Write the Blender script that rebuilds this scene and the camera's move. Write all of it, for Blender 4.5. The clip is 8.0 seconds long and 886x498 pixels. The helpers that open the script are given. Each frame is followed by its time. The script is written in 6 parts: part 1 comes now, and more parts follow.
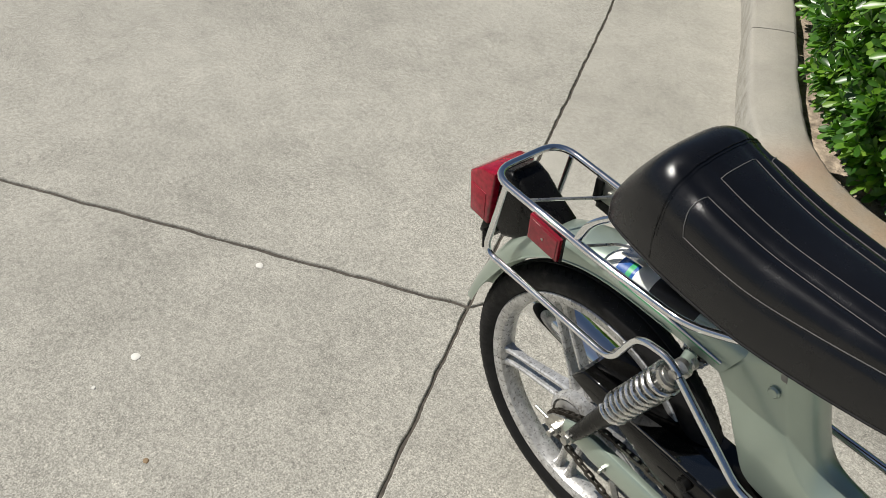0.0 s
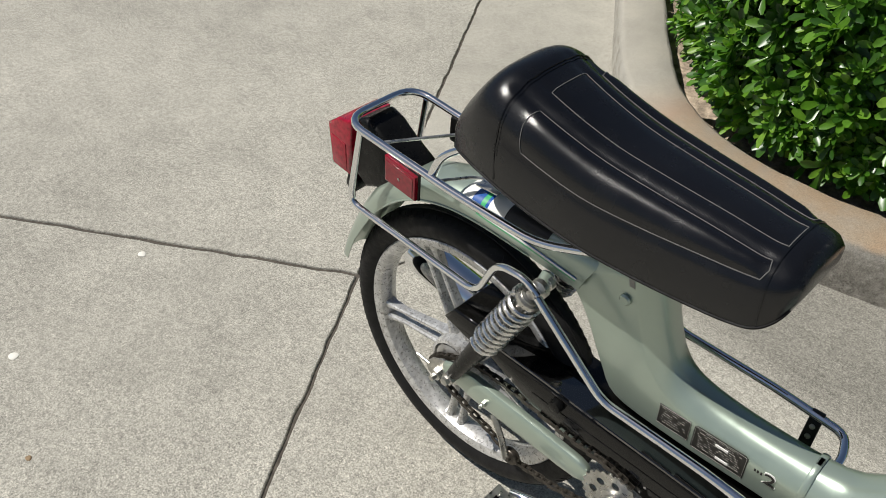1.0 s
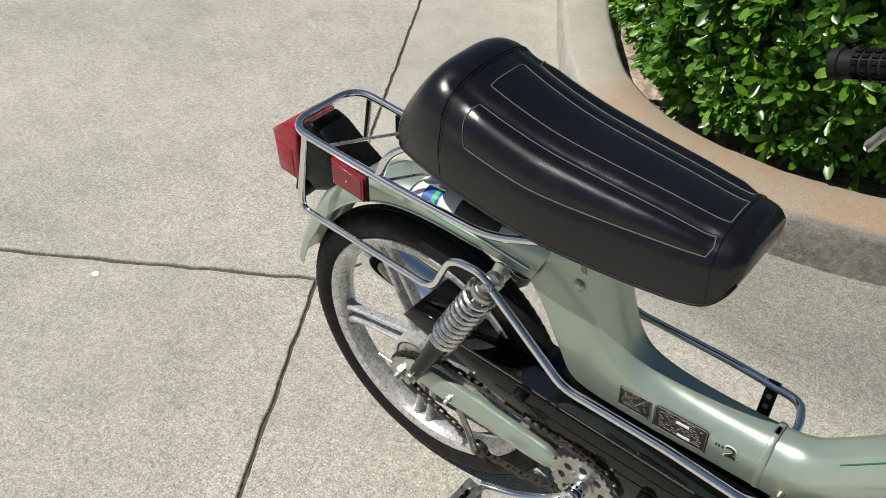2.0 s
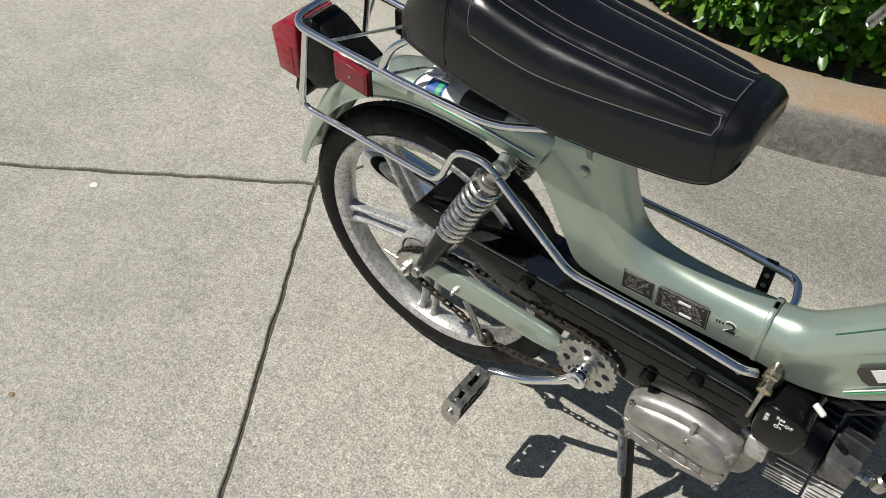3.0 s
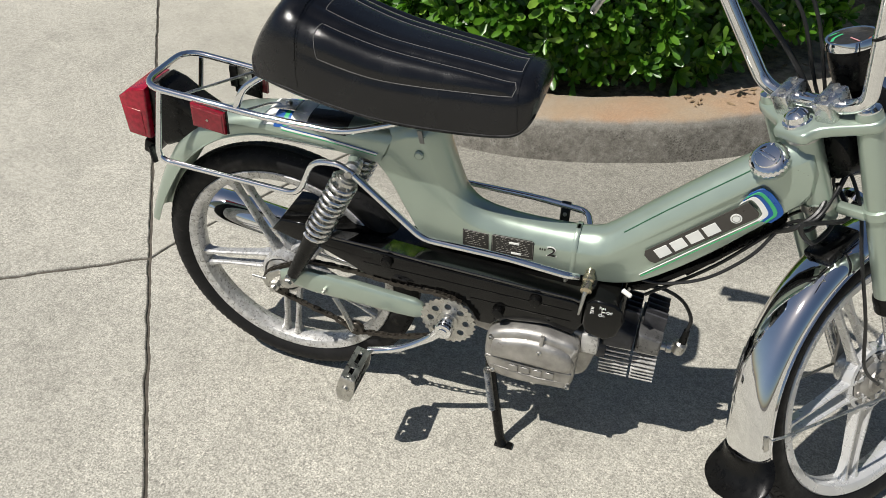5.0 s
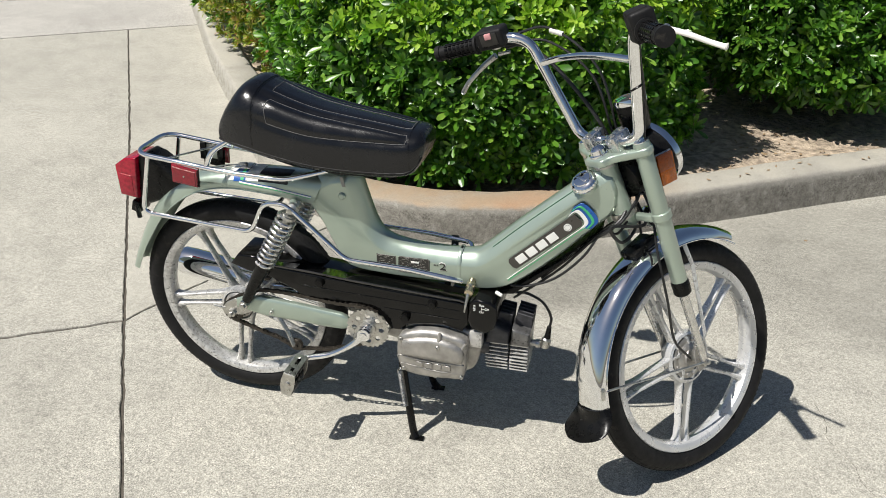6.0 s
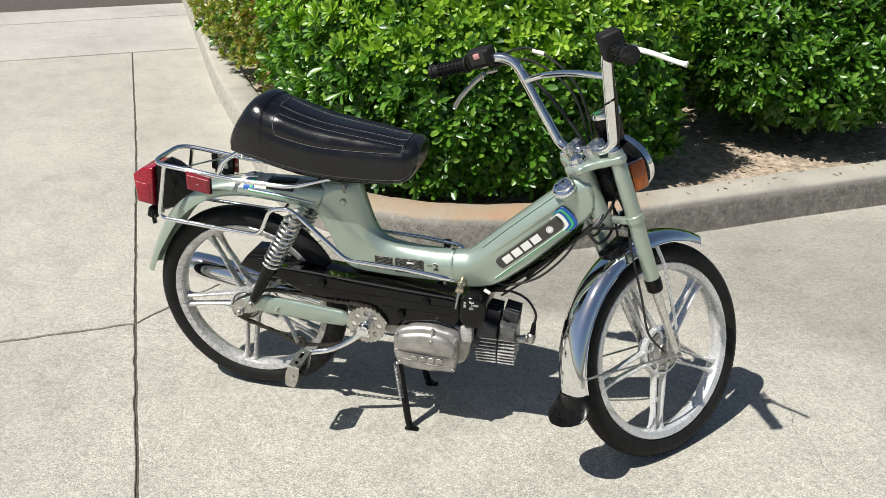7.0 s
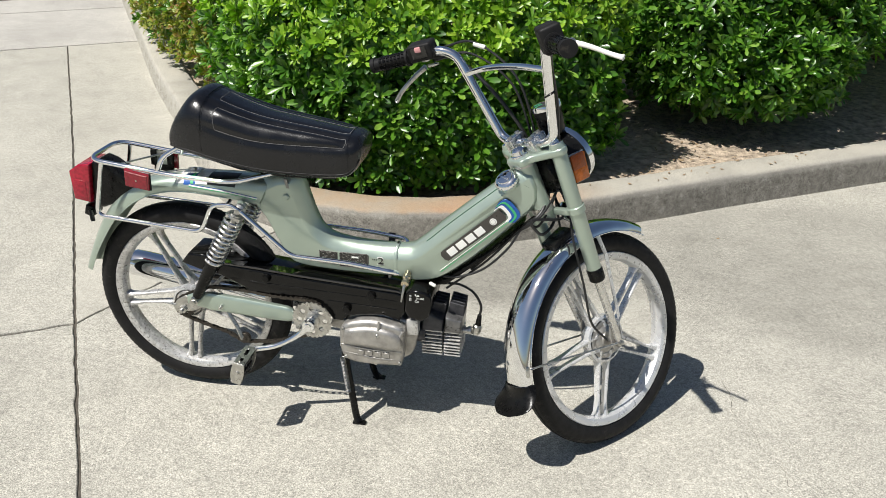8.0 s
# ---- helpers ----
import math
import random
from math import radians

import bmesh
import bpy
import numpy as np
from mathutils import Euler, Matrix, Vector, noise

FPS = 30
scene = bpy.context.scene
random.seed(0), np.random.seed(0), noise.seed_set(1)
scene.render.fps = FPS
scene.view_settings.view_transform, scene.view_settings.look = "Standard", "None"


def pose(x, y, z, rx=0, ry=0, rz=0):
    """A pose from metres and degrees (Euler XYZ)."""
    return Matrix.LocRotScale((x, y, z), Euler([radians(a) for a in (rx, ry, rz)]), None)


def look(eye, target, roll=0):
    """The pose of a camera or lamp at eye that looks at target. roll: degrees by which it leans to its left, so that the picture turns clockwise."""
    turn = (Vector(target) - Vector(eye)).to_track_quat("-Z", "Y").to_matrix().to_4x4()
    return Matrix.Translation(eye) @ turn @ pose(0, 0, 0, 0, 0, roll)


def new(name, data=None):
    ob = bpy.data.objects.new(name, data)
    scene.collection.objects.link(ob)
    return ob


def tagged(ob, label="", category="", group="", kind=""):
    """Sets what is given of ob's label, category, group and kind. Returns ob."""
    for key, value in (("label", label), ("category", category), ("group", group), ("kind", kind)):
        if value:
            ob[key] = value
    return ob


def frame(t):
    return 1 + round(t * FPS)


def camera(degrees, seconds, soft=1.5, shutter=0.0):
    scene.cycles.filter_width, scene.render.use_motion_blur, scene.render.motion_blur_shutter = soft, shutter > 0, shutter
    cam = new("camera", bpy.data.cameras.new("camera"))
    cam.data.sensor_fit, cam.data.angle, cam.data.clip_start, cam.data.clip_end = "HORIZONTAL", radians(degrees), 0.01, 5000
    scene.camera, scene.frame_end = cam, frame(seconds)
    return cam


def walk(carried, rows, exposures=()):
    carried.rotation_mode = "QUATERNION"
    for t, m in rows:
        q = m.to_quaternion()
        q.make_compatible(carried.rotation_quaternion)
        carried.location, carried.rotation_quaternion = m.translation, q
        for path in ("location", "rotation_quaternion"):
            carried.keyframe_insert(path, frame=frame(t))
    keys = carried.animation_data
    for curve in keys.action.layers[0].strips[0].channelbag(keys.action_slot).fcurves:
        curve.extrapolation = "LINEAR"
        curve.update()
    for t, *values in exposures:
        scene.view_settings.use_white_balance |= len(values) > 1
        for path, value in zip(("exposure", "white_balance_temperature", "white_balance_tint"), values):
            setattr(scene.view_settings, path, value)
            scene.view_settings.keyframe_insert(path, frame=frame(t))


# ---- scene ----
cam = camera(55.8, 8.0, soft=0.5)
METRES, EYE, TILT, LEAN, TURN = 8.0, 1.5, 0.0, 0.0, 0.0
PATH = [
    (0, (0.554, -0.813, 1.4), (-0.667, 0.146, 0.139), 1.1),
    (0.5, (0.579, -0.811, 1.389), (-0.64, 0.149, 0.127), 1.2),
    (0.7, (0.620, -0.807, 1.367), (-0.531, 0.217, 0.092), 1.3),
    (0.8, (0.636, -0.791, 1.355), (-0.487, 0.257, 0.075), 1.1),
    (1, (0.655, -0.776, 1.337), (-0.446, 0.317, 0.076), 0.1),
    (1.2, (0.664, -0.767, 1.334), (-0.438, 0.343, 0.087), -0.6),
    (2.3, (0.668, -0.763, 1.341), (-0.3, 0.378, 0.014), -2.0),
    (2.5, (0.677, -0.795, 1.32), (-0.243, 0.297, -0.081), -2.6),
    (3, (0.669, -0.81, 1.332), (-0.257, 0.246, -0.091), -3.0),
    (3.5, (0.706, -0.833, 1.332), (-0.18, 0.268, -0.082), -1.8),
    (4, (0.681, -0.9, 1.326), (-0.257, 0.167, -0.082), -2.8),
    (4.2, (0.679, -0.920, 1.315), (-0.290, 0.139, -0.076), -2.9),
    (4.5, (0.673, -0.943, 1.33), (-0.124, 0.279, -0.038), -0.8),
    (4.7, (0.673, -1.040, 1.327), (0.063, 0.389, 0.067), -0.1),
    (4.8, (0.683, -1.076, 1.343), (0.124, 0.380, 0.090), -0.5),
    (5, (0.697, -1.170, 1.373), (0.175, 0.299, 0.121), -0.7),
    (5.2, (0.727, -1.298, 1.393), (0.238, 0.216, 0.182), -0.3),
    (6.3, (1.007, -1.759, 1.405), (0.532, -0.03, 0.52), -0.1),
    (6.5, (1.015, -1.795, 1.413), (0.542, -0.064, 0.53), -0.1),
    (7, (1.004, -1.845, 1.43), (0.534, -0.113, 0.548), 0.0),
    (7.5, (1.011, -1.861, 1.431), (0.635, -0.114, 0.533), 0.5),
    (8, (1.015, -1.848, 1.433), (0.666, -0.095, 0.537), 0.8),
]
walk(cam, [(t, look(eye, target, roll)) for t, eye, target, roll in PATH],
     exposures=[(0, -0.20, 6500, 10), (0.8, -0.24, 6500, 10), (1.1, -0.12, 6500, 10), (2.5, 0.0, 6500, 10), (3, -0.14, 6500, 10), (3.5, -0.05, 6500, 10), (4, -0.06, 6500, 10),
                (4.5, -0.2, 6500, 10), (4.7, -0.12, 6500, 10), (5, 0.04, 6500, 10), (5.2, 0.06, 6500, 10), (6.5, 0.27, 6440, 10), (8, 0.28, 6420, 10)])
# ---- light ----
SUN = Vector((-0.43, -0.41, 1.0)).normalized()
world = bpy.data.worlds.new("sky")
scene.world = world
world.use_nodes = True
wn, wl = world.node_tree.nodes, world.node_tree.links
sky = wn.new("ShaderNodeTexSky")
sky.sky_type, sky.sun_disc = "NISHITA", False
sky.sun_elevation = math.asin(SUN.z)
sky.sun_rotation = math.atan2(SUN.x, SUN.y)
wn["Background"].inputs["Strength"].default_value = 0.052
wl.new(sky.outputs[0], wn["Background"].inputs["Color"])
sun_data = bpy.data.lights.new("sun", "SUN")
sun_data.energy, sun_data.angle, sun_data.color = 5.2, radians(0.53), (1.0, 0.965, 0.905)
sun = new("sun", sun_data)
sun.matrix_world = look((0, 0, 6), tuple(Vector((0, 0, 6)) - SUN))


# ---- materials ----
def shader(name):
    m = bpy.data.materials.new(name)
    m.use_nodes = True
    nt = m.node_tree
    return m, nt.nodes, nt.links, nt.nodes["Principled BSDF"]


def noise_node(n, l, scale, detail=4.0, rough=0.55, coord="Object", stretch=None):
    co = n.new("ShaderNodeTexCoord")
    tx = n.new("ShaderNodeTexNoise")
    tx.inputs["Scale"].default_value, tx.inputs["Detail"].default_value = scale, detail
    tx.inputs["Roughness"].default_value = rough
    if stretch:
        mp = n.new("ShaderNodeMapping")
        mp.inputs["Scale"].default_value = stretch
        l.new(co.outputs[coord], mp.inputs["Vector"])
        l.new(mp.outputs[0], tx.inputs["Vector"])
    else:
        l.new(co.outputs[coord], tx.inputs["Vector"])
    return tx.outputs["Fac"]


def ramp(n, l, fac, stops):
    r = n.new("ShaderNodeValToRGB")
    e = r.color_ramp.elements
    while len(e) < len(stops):
        e.new(0.5)
    for k, (p, c) in zip(e, stops):
        k.position, k.color = p, (*c, 1) if len(c) == 3 else c
    l.new(fac, r.inputs[0])
    return r.outputs[0]


def grey(v):
    return (v, v, v)


def mix(n, l, fac, a, b, mode="MIX"):
    x = n.new("ShaderNodeMix")
    x.data_type, x.blend_type = "RGBA", mode
    for sock, val in ((x.inputs["Factor"], fac), (x.inputs["A"], a), (x.inputs["B"], b)):
        if isinstance(val, (int, float)):
            sock.default_value = val
        elif isinstance(val, tuple):
            sock.default_value = (*val, 1)
        else:
            l.new(val, sock)
    return x.outputs["Result"]


def bump(n, l, bsdf, height, strength, dist=0.002):
    b = n.new("ShaderNodeBump")
    b.inputs["Strength"].default_value, b.inputs["Distance"].default_value = strength, dist
    l.new(height, b.inputs["Height"])
    l.new(b.outputs[0], bsdf.inputs["Normal"])


def solid(name, col, rough=0.5, metal=0.0, vary=0.15, scale=40.0, rvary=0.12, bumps=0.0, bscale=300.0, coat=0.0, dist=0.001, dirt=None, spec=0.5):
    """Paint, plastic, rubber or metal with two scales of variation, and dirt of its own shape."""
    m, n, l, b = shader(name)
    f = noise_node(n, l, scale)
    dark = tuple(c * (1 - vary) for c in col)
    lite = tuple(min(1, c * (1 + vary)) for c in col)
    c = ramp(n, l, f, [(0.3, dark), (0.7, lite)])
    if dirt:
        g = ramp(n, l, noise_node(n, l, dirt[1], 8.0, 0.7), [(dirt[2], grey(0.0)), (dirt[2] + 0.12, grey(1.0))])
        c = mix(n, l, g, c, dirt[0])
    l.new(c, b.inputs["Base Color"])
    r = ramp(n, l, noise_node(n, l, scale * 2.3, 6.0), [(0.3, grey(max(0.02, rough - rvary))), (0.7, grey(min(1, rough + rvary)))])
    l.new(r, b.inputs["Roughness"])
    b.inputs["Metallic"].default_value = metal
    b.inputs["Coat Weight"].default_value = coat
    b.inputs["Specular IOR Level"].default_value = spec
    b.inputs["Coat Roughness"].default_value = 0.06
    if bumps:
        bump(n, l, b, noise_node(n, l, bscale, 5.0), bumps, dist)
    return m


def concrete(name, tint, dark=1.0, fine=1.0, patches=(), grain=1.0):
    """Broom-worn concrete: sand grains, pale and dark aggregate, broad stains."""
    m, n, l, b = shader(name)
    broad = noise_node(n, l, 1.1, 6.0, 0.6)
    base = ramp(n, l, broad, [(0.25, tuple(c * 0.80 for c in tint)), (0.5, tint), (0.75, tuple(min(1, c * 1.15) for c in tint))])
    mid = ramp(n, l, noise_node(n, l, 9.0, 8.0, 0.7), [(0.33, grey(0.89)), (0.5, grey(0.99)), (0.66, grey(1.06))])
    base = mix(n, l, 1.0, base, mid, "MULTIPLY")
    mott = ramp(n, l, noise_node(n, l, 60.0, 9.0, 0.8), [(0.38, grey(0.76)), (0.5, grey(1.0)), (0.62, grey(1.16))])
    base = mix(n, l, 0.95 * grain, base, mott, "MULTIPLY")
    co = n.new("ShaderNodeTexCoord")
    cell = n.new("ShaderNodeTexVoronoi")
    cell.inputs["Scale"].default_value = 300.0 * fine
    l.new(co.outputs["Object"], cell.inputs["Vector"])
    split = n.new("ShaderNodeSeparateColor")
    l.new(cell.outputs["Color"], split.inputs[0])
    grains = ramp(n, l, split.outputs[0], [(0.0, grey(0.52)), (0.45, grey(0.95)), (0.8, grey(1.12)), (1.0, grey(1.38))])
    sand = ramp(n, l, noise_node(n, l, 250.0 * fine, 6.0, 0.8), [(0.39, grey(0.52)), (0.5, grey(1.0)), (0.61, grey(1.42))])
    sand = mix(n, l, 0.75, sand, grains, "MULTIPLY")
    worn = ramp(n, l, noise_node(n, l, 0.9, 5.0, 0.6), [(0.38, grey(0.58 * grain)), (0.64, grey(0.98 * grain))])
    base = mix(n, l, worn, base, sand, "MULTIPLY")
    vo = n.new("ShaderNodeTexVoronoi")
    vo.inputs["Scale"].default_value = 210.0
    l.new(co.outputs["Object"], vo.inputs["Vector"])
    pit = ramp(n, l, vo.outputs["Distance"], [(0.10, grey(1.0)), (0.22, grey(0.0))])
    pick = ramp(n, l, noise_node(n, l, 90.0, 2.0), [(0.56, grey(0.0)), (0.6, grey(1.0))])
    stone = mix(n, l, 1.0, pit, pick, "MULTIPLY")
    base = mix(n, l, stone, base, tuple(c * 0.33 for c in tint))
    pick2 = ramp(n, l, noise_node(n, l, 43.0, 2.0), [(0.60, grey(0.0)), (0.63, grey(1.0))])
    base = mix(n, l, mix(n, l, 1.0, pit, pick2, "MULTIPLY"), base, tuple(min(0.9, c * 1.7) for c in tint))
    stain = ramp(n, l, noise_node(n, l, 2.6, 10.0, 0.75), [(0.56, grey(1.0)), (0.74, grey(dark))])
    base = mix(n, l, 1.0, base, stain, "MULTIPLY")
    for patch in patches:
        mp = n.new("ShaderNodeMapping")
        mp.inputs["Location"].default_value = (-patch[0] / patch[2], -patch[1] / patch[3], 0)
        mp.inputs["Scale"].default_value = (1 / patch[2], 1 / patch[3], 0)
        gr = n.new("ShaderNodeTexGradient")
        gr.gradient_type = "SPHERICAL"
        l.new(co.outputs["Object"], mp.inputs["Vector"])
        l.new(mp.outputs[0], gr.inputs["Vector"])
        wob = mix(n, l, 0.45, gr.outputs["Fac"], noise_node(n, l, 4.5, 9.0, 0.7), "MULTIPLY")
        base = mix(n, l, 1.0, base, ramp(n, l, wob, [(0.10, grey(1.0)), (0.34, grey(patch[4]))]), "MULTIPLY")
    l.new(base, b.inputs["Base Color"])
    b.inputs["Roughness"].default_value = 0.93
    b.inputs["Specular IOR Level"].default_value = 0.25
    bump(n, l, b, sand, 0.35, 0.0010)
    return m


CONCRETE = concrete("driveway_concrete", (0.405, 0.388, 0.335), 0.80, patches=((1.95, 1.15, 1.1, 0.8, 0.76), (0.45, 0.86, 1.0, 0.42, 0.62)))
TAN_CONCRETE = concrete("tan_smooth_concrete", (0.412, 0.393, 0.338), 0.78, 1.2, grain=0.6)
GUTTER = concrete("gutter_concrete", (0.43, 0.41, 0.37), 0.85)
ROAD = concrete("road_asphalt", (0.25, 0.25, 0.25), 0.8)
JOINT = solid("joint_dirt", (0.075, 0.065, 0.052), 0.95, vary=0.4, scale=60, bumps=0.5, bscale=120)
SOIL = solid("planter_soil", (0.36, 0.29, 0.215), 0.95, vary=0.55, scale=28, bumps=1.0, bscale=55, dist=0.012)
PAINT = solid("green_paint", (0.395, 0.472, 0.396), 0.35, 0.62, vary=0.03, scale=14, rvary=0.05, coat=0.9, dirt=((0.20, 0.20, 0.14), 30.0, 0.76))
CHROME = solid("chrome", (0.86, 0.865, 0.87), 0.035, 1.0, vary=0.04, scale=25, rvary=0.02, dirt=((0.35, 0.31, 0.26), 60.0, 0.71))
POLISHED = solid("polished_aluminium", (0.68, 0.675, 0.66), 0.26, 1.0, vary=0.12, scale=40)
STEEL = solid("dull_steel", (0.52, 0.51, 0.48), 0.34, 1.0, vary=0.25, scale=60, rvary=0.12)
WHEEL = solid("cast_wheel_paint", (0.66, 0.66, 0.655), 0.30, 0.5, vary=0.08, scale=20, dirt=((0.22, 0.20, 0.18), 40.0, 0.62))
WHEEL_OLD = solid("tarnished_wheel_paint", (0.56, 0.555, 0.54), 0.34, 0.55, vary=0.26, scale=75, bumps=0.25, bscale=160, dirt=((0.30, 0.285, 0.26), 120.0, 0.53))
CAST = solid("cast_aluminium", (0.40, 0.385, 0.36), 0.46, 0.75, vary=0.22, scale=35, bumps=0.35, bscale=420, dirt=((0.12, 0.105, 0.085), 22.0, 0.62))
FIN = solid("finned_aluminium", (0.60, 0.59, 0.57), 0.42, 0.6, vary=0.2, scale=50, dirt=((0.05, 0.045, 0.04), 26.0, 0.56))
FIN_GREY = solid("dark_grey_aluminium", (0.16, 0.158, 0.155), 0.36, 0.6, vary=0.3, scale=40, dirt=((0.03, 0.028, 0.026), 30.0, 0.54))
FIN_DARK = solid("black_aluminium", (0.05, 0.05, 0.055), 0.5, 0.3, vary=0.4, scale=50)
RUBBER = solid("tyre_rubber", (0.010, 0.0097, 0.0097), 0.60, vary=0.3, scale=30, bumps=0.3, bscale=500, dirt=((0.045, 0.04, 0.033), 24.0, 0.61), spec=0.22)
PLASTIC = solid("black_plastic", (0.0045, 0.0044, 0.0042), 0.30, vary=0.3, scale=30, bumps=0.12, bscale=700, dirt=((0.03, 0.026, 0.021), 18.0, 0.69), spec=0.22)
LACQUER = solid("polished_black_lacquer", (0.004, 0.004, 0.004), 0.05, vary=0.2, scale=30, rvary=0.02, coat=1.0, spec=0.6)
GLOSS = solid("glossy_black_plastic", (0.004, 0.0039, 0.0037), 0.11, vary=0.3, scale=30, rvary=0.05, bumps=0.06, bscale=60, dirt=((0.03, 0.026, 0.021), 18.0, 0.72), spec=0.32)
BRASS = solid("nickelled_brass", (0.60, 0.52, 0.38), 0.28, 1.0, vary=0.2, scale=60)
GREASE = solid("greasy_chain_steel", (0.06, 0.052, 0.042), 0.5, 0.6, vary=0.5, scale=120)
CABLE = solid("cable_rubber", (0.012, 0.012, 0.012), 0.4, vary=0.2)
TAIL = solid("tail_lens", (0.29, 0.004, 0.019), 0.12, vary=0.3, scale=120, coat=0.4)
RED = solid("red_lens", (0.20, 0.003, 0.013), 0.14, vary=0.25, scale=160, coat=0.5)
AMBER = solid("amber_lens", (0.58, 0.135, 0.008), 0.24, vary=0.25, scale=160, coat=0.1)
AMBER_DARK = solid("frosted_amber_lens", (0.36, 0.075, 0.006), 0.34, vary=0.25, scale=160)
WHITE = solid("white_print", (0.78, 0.78, 0.74), 0.45, vary=0.06)
CREAM = solid("aged_white_plastic", (0.70, 0.69, 0.64), 0.4, vary=0.08)
BLUE = solid("blue_decal", (0.012, 0.085, 0.33), 0.35, vary=0.1)
GREEN = solid("green_decal", (0.05, 0.40, 0.16), 0.35, vary=0.1)
GREEN_DARK = solid("dark_green_line", (0.03, 0.12, 0.06), 0.4, vary=0.1)
PANEL = solid("brown_black_panel", (0.050, 0.045, 0.039), 0.38, vary=0.12)
DECAL = solid("dark_decal", (0.020, 0.0185, 0.016), 0.42, vary=0.15)
PRINT = solid("label_print", (0.30, 0.29, 0.26), 0.5, vary=0.15)
PINK = solid("faded_pink_switch", (0.62, 0.30, 0.30), 0.45, vary=0.1)
BARK = solid("shrub_bark", (0.13, 0.095, 0.06), 0.9, vary=0.4, scale=40, bumps=0.5, bscale=90)
CHIP = solid("pale_chip", (0.72, 0.70, 0.63), 0.9, vary=0.1)
LITTER = solid("dry_leaf", (0.26, 0.18, 0.10), 0.8, vary=0.35)


def vinyl():
    m, n, l, b = shader("seat_vinyl")
    c = ramp(n, l, noise_node(n, l, 9.0), [(0.3, (0.0042, 0.0044, 0.0054)), (0.7, (0.0068, 0.0070, 0.0084))])
    l.new(c, b.inputs["Base Color"])
    r = ramp(n, l, noise_node(n, l, 30.0, 6.0), [(0.3, grey(0.17)), (0.7, grey(0.31))])
    l.new(r, b.inputs["Roughness"])
    b.inputs["Specular IOR Level"].default_value = 0.5
    co = n.new("ShaderNodeTexCoord")
    vo = n.new("ShaderNodeTexVoronoi")
    vo.inputs["Scale"].default_value = 640.0
    l.new(co.outputs["Object"], vo.inputs["Vector"])
    h = mix(n, l, 0.55, vo.outputs["Distance"], noise_node(n, l, 75.0, 6.0, 0.7))
    bump(n, l, b, h, 0.26, 0.0012)
    return m


VINYL = vinyl()
STITCH = solid("pale_thread", (0.12, 0.116, 0.112), 0.7, vary=0.25, scale=400)


def leafy(name, stops, gloss=0.30):
    """Leathery leaves: each takes its own green, with a paler midrib side, and lets some light through."""
    m, n, l, b = shader(name)
    geo = n.new("ShaderNodeNewGeometry")
    c = ramp(n, l, geo.outputs["Random Per Island"], stops)
    v = ramp(n, l, noise_node(n, l, 55.0, 3.0), [(0.3, grey(0.80)), (0.7, grey(1.15))])
    c = mix(n, l, 1.0, c, v, "MULTIPLY")
    l.new(c, b.inputs["Base Color"])
    b.inputs["Roughness"].default_value = gloss
    b.inputs["Specular IOR Level"].default_value = 0.5
    tr = n.new("ShaderNodeBsdfTranslucent")
    tint = mix(n, l, 1.0, c, (1.2, 1.6, 0.45), "MULTIPLY")
    l.new(tint, tr.inputs["Color"])
    ms = n.new("ShaderNodeMixShader")
    ms.inputs[0].default_value = 0.24
    l.new(b.outputs[0], ms.inputs[1])
    l.new(tr.outputs[0], ms.inputs[2])
    l.new(ms.outputs[0], n["Material Output"].inputs["Surface"])
    return m


LEAF = leafy("pittosporum_leaf", [(0.0, (0.024, 0.078, 0.008)), (0.45, (0.060, 0.165, 0.014)), (0.8, (0.115, 0.255, 0.022)), (1.0, (0.20, 0.34, 0.045))], 0.32)
# yellow-green young growth, its brightness standing in for sun on the hedge top
LEAF_TOP_LIT = leafy("sunlit_young_leaf", [(0.0, (0.09, 0.20, 0.012)), (0.4, (0.18, 0.34, 0.02)), (0.8, (0.26, 0.43, 0.03)), (1.0, (0.36, 0.50, 0.06))], 0.36)
LEAF_OLD = leafy("reddish_leaf", [(0.0, (0.13, 0.18, 0.018)), (0.7, (0.26, 0.28, 0.03)), (0.92, (0.32, 0.22, 0.06)), (1.0, (0.36, 0.14, 0.09))], 0.4)


# ---- mesh helpers ----
def link(name, me, parent=None, label="", m=None):
    ob = new(name, me)
    if parent:
        ob.parent = parent
    if m is not None:
        ob.matrix_basis = m
    return tagged(ob, label)


def finish(bm, name, material, angle=38):
    bmesh.ops.recalc_face_normals(bm, faces=bm.faces)
    me = bpy.data.meshes.new(name)
    bm.to_mesh(me)
    bm.free()
    me.materials.append(material)
    me.shade_smooth()
    me.set_sharp_from_angle(angle=radians(angle))
    return me


def part(name, bm, material, parent, label="", m=None, angle=38):
    return link(name, finish(bm, name, material, angle), parent, label, m)


def fillet(pts, rad, n=5):
    """A polyline with its corners rounded."""
    pts = [Vector(p) for p in pts]
    out = [pts[0]]
    for a, b, c in zip(pts, pts[1:], pts[2:]):
        u, v = a - b, c - b
        r = min(rad, u.length * 0.48, v.length * 0.48)
        p, q = b + u.normalized() * r, b + v.normalized() * r
        out += [p.lerp(b, t).lerp(b.lerp(q, t), t) for t in (i / n for i in range(n + 1))]
    return out + [pts[-1]]


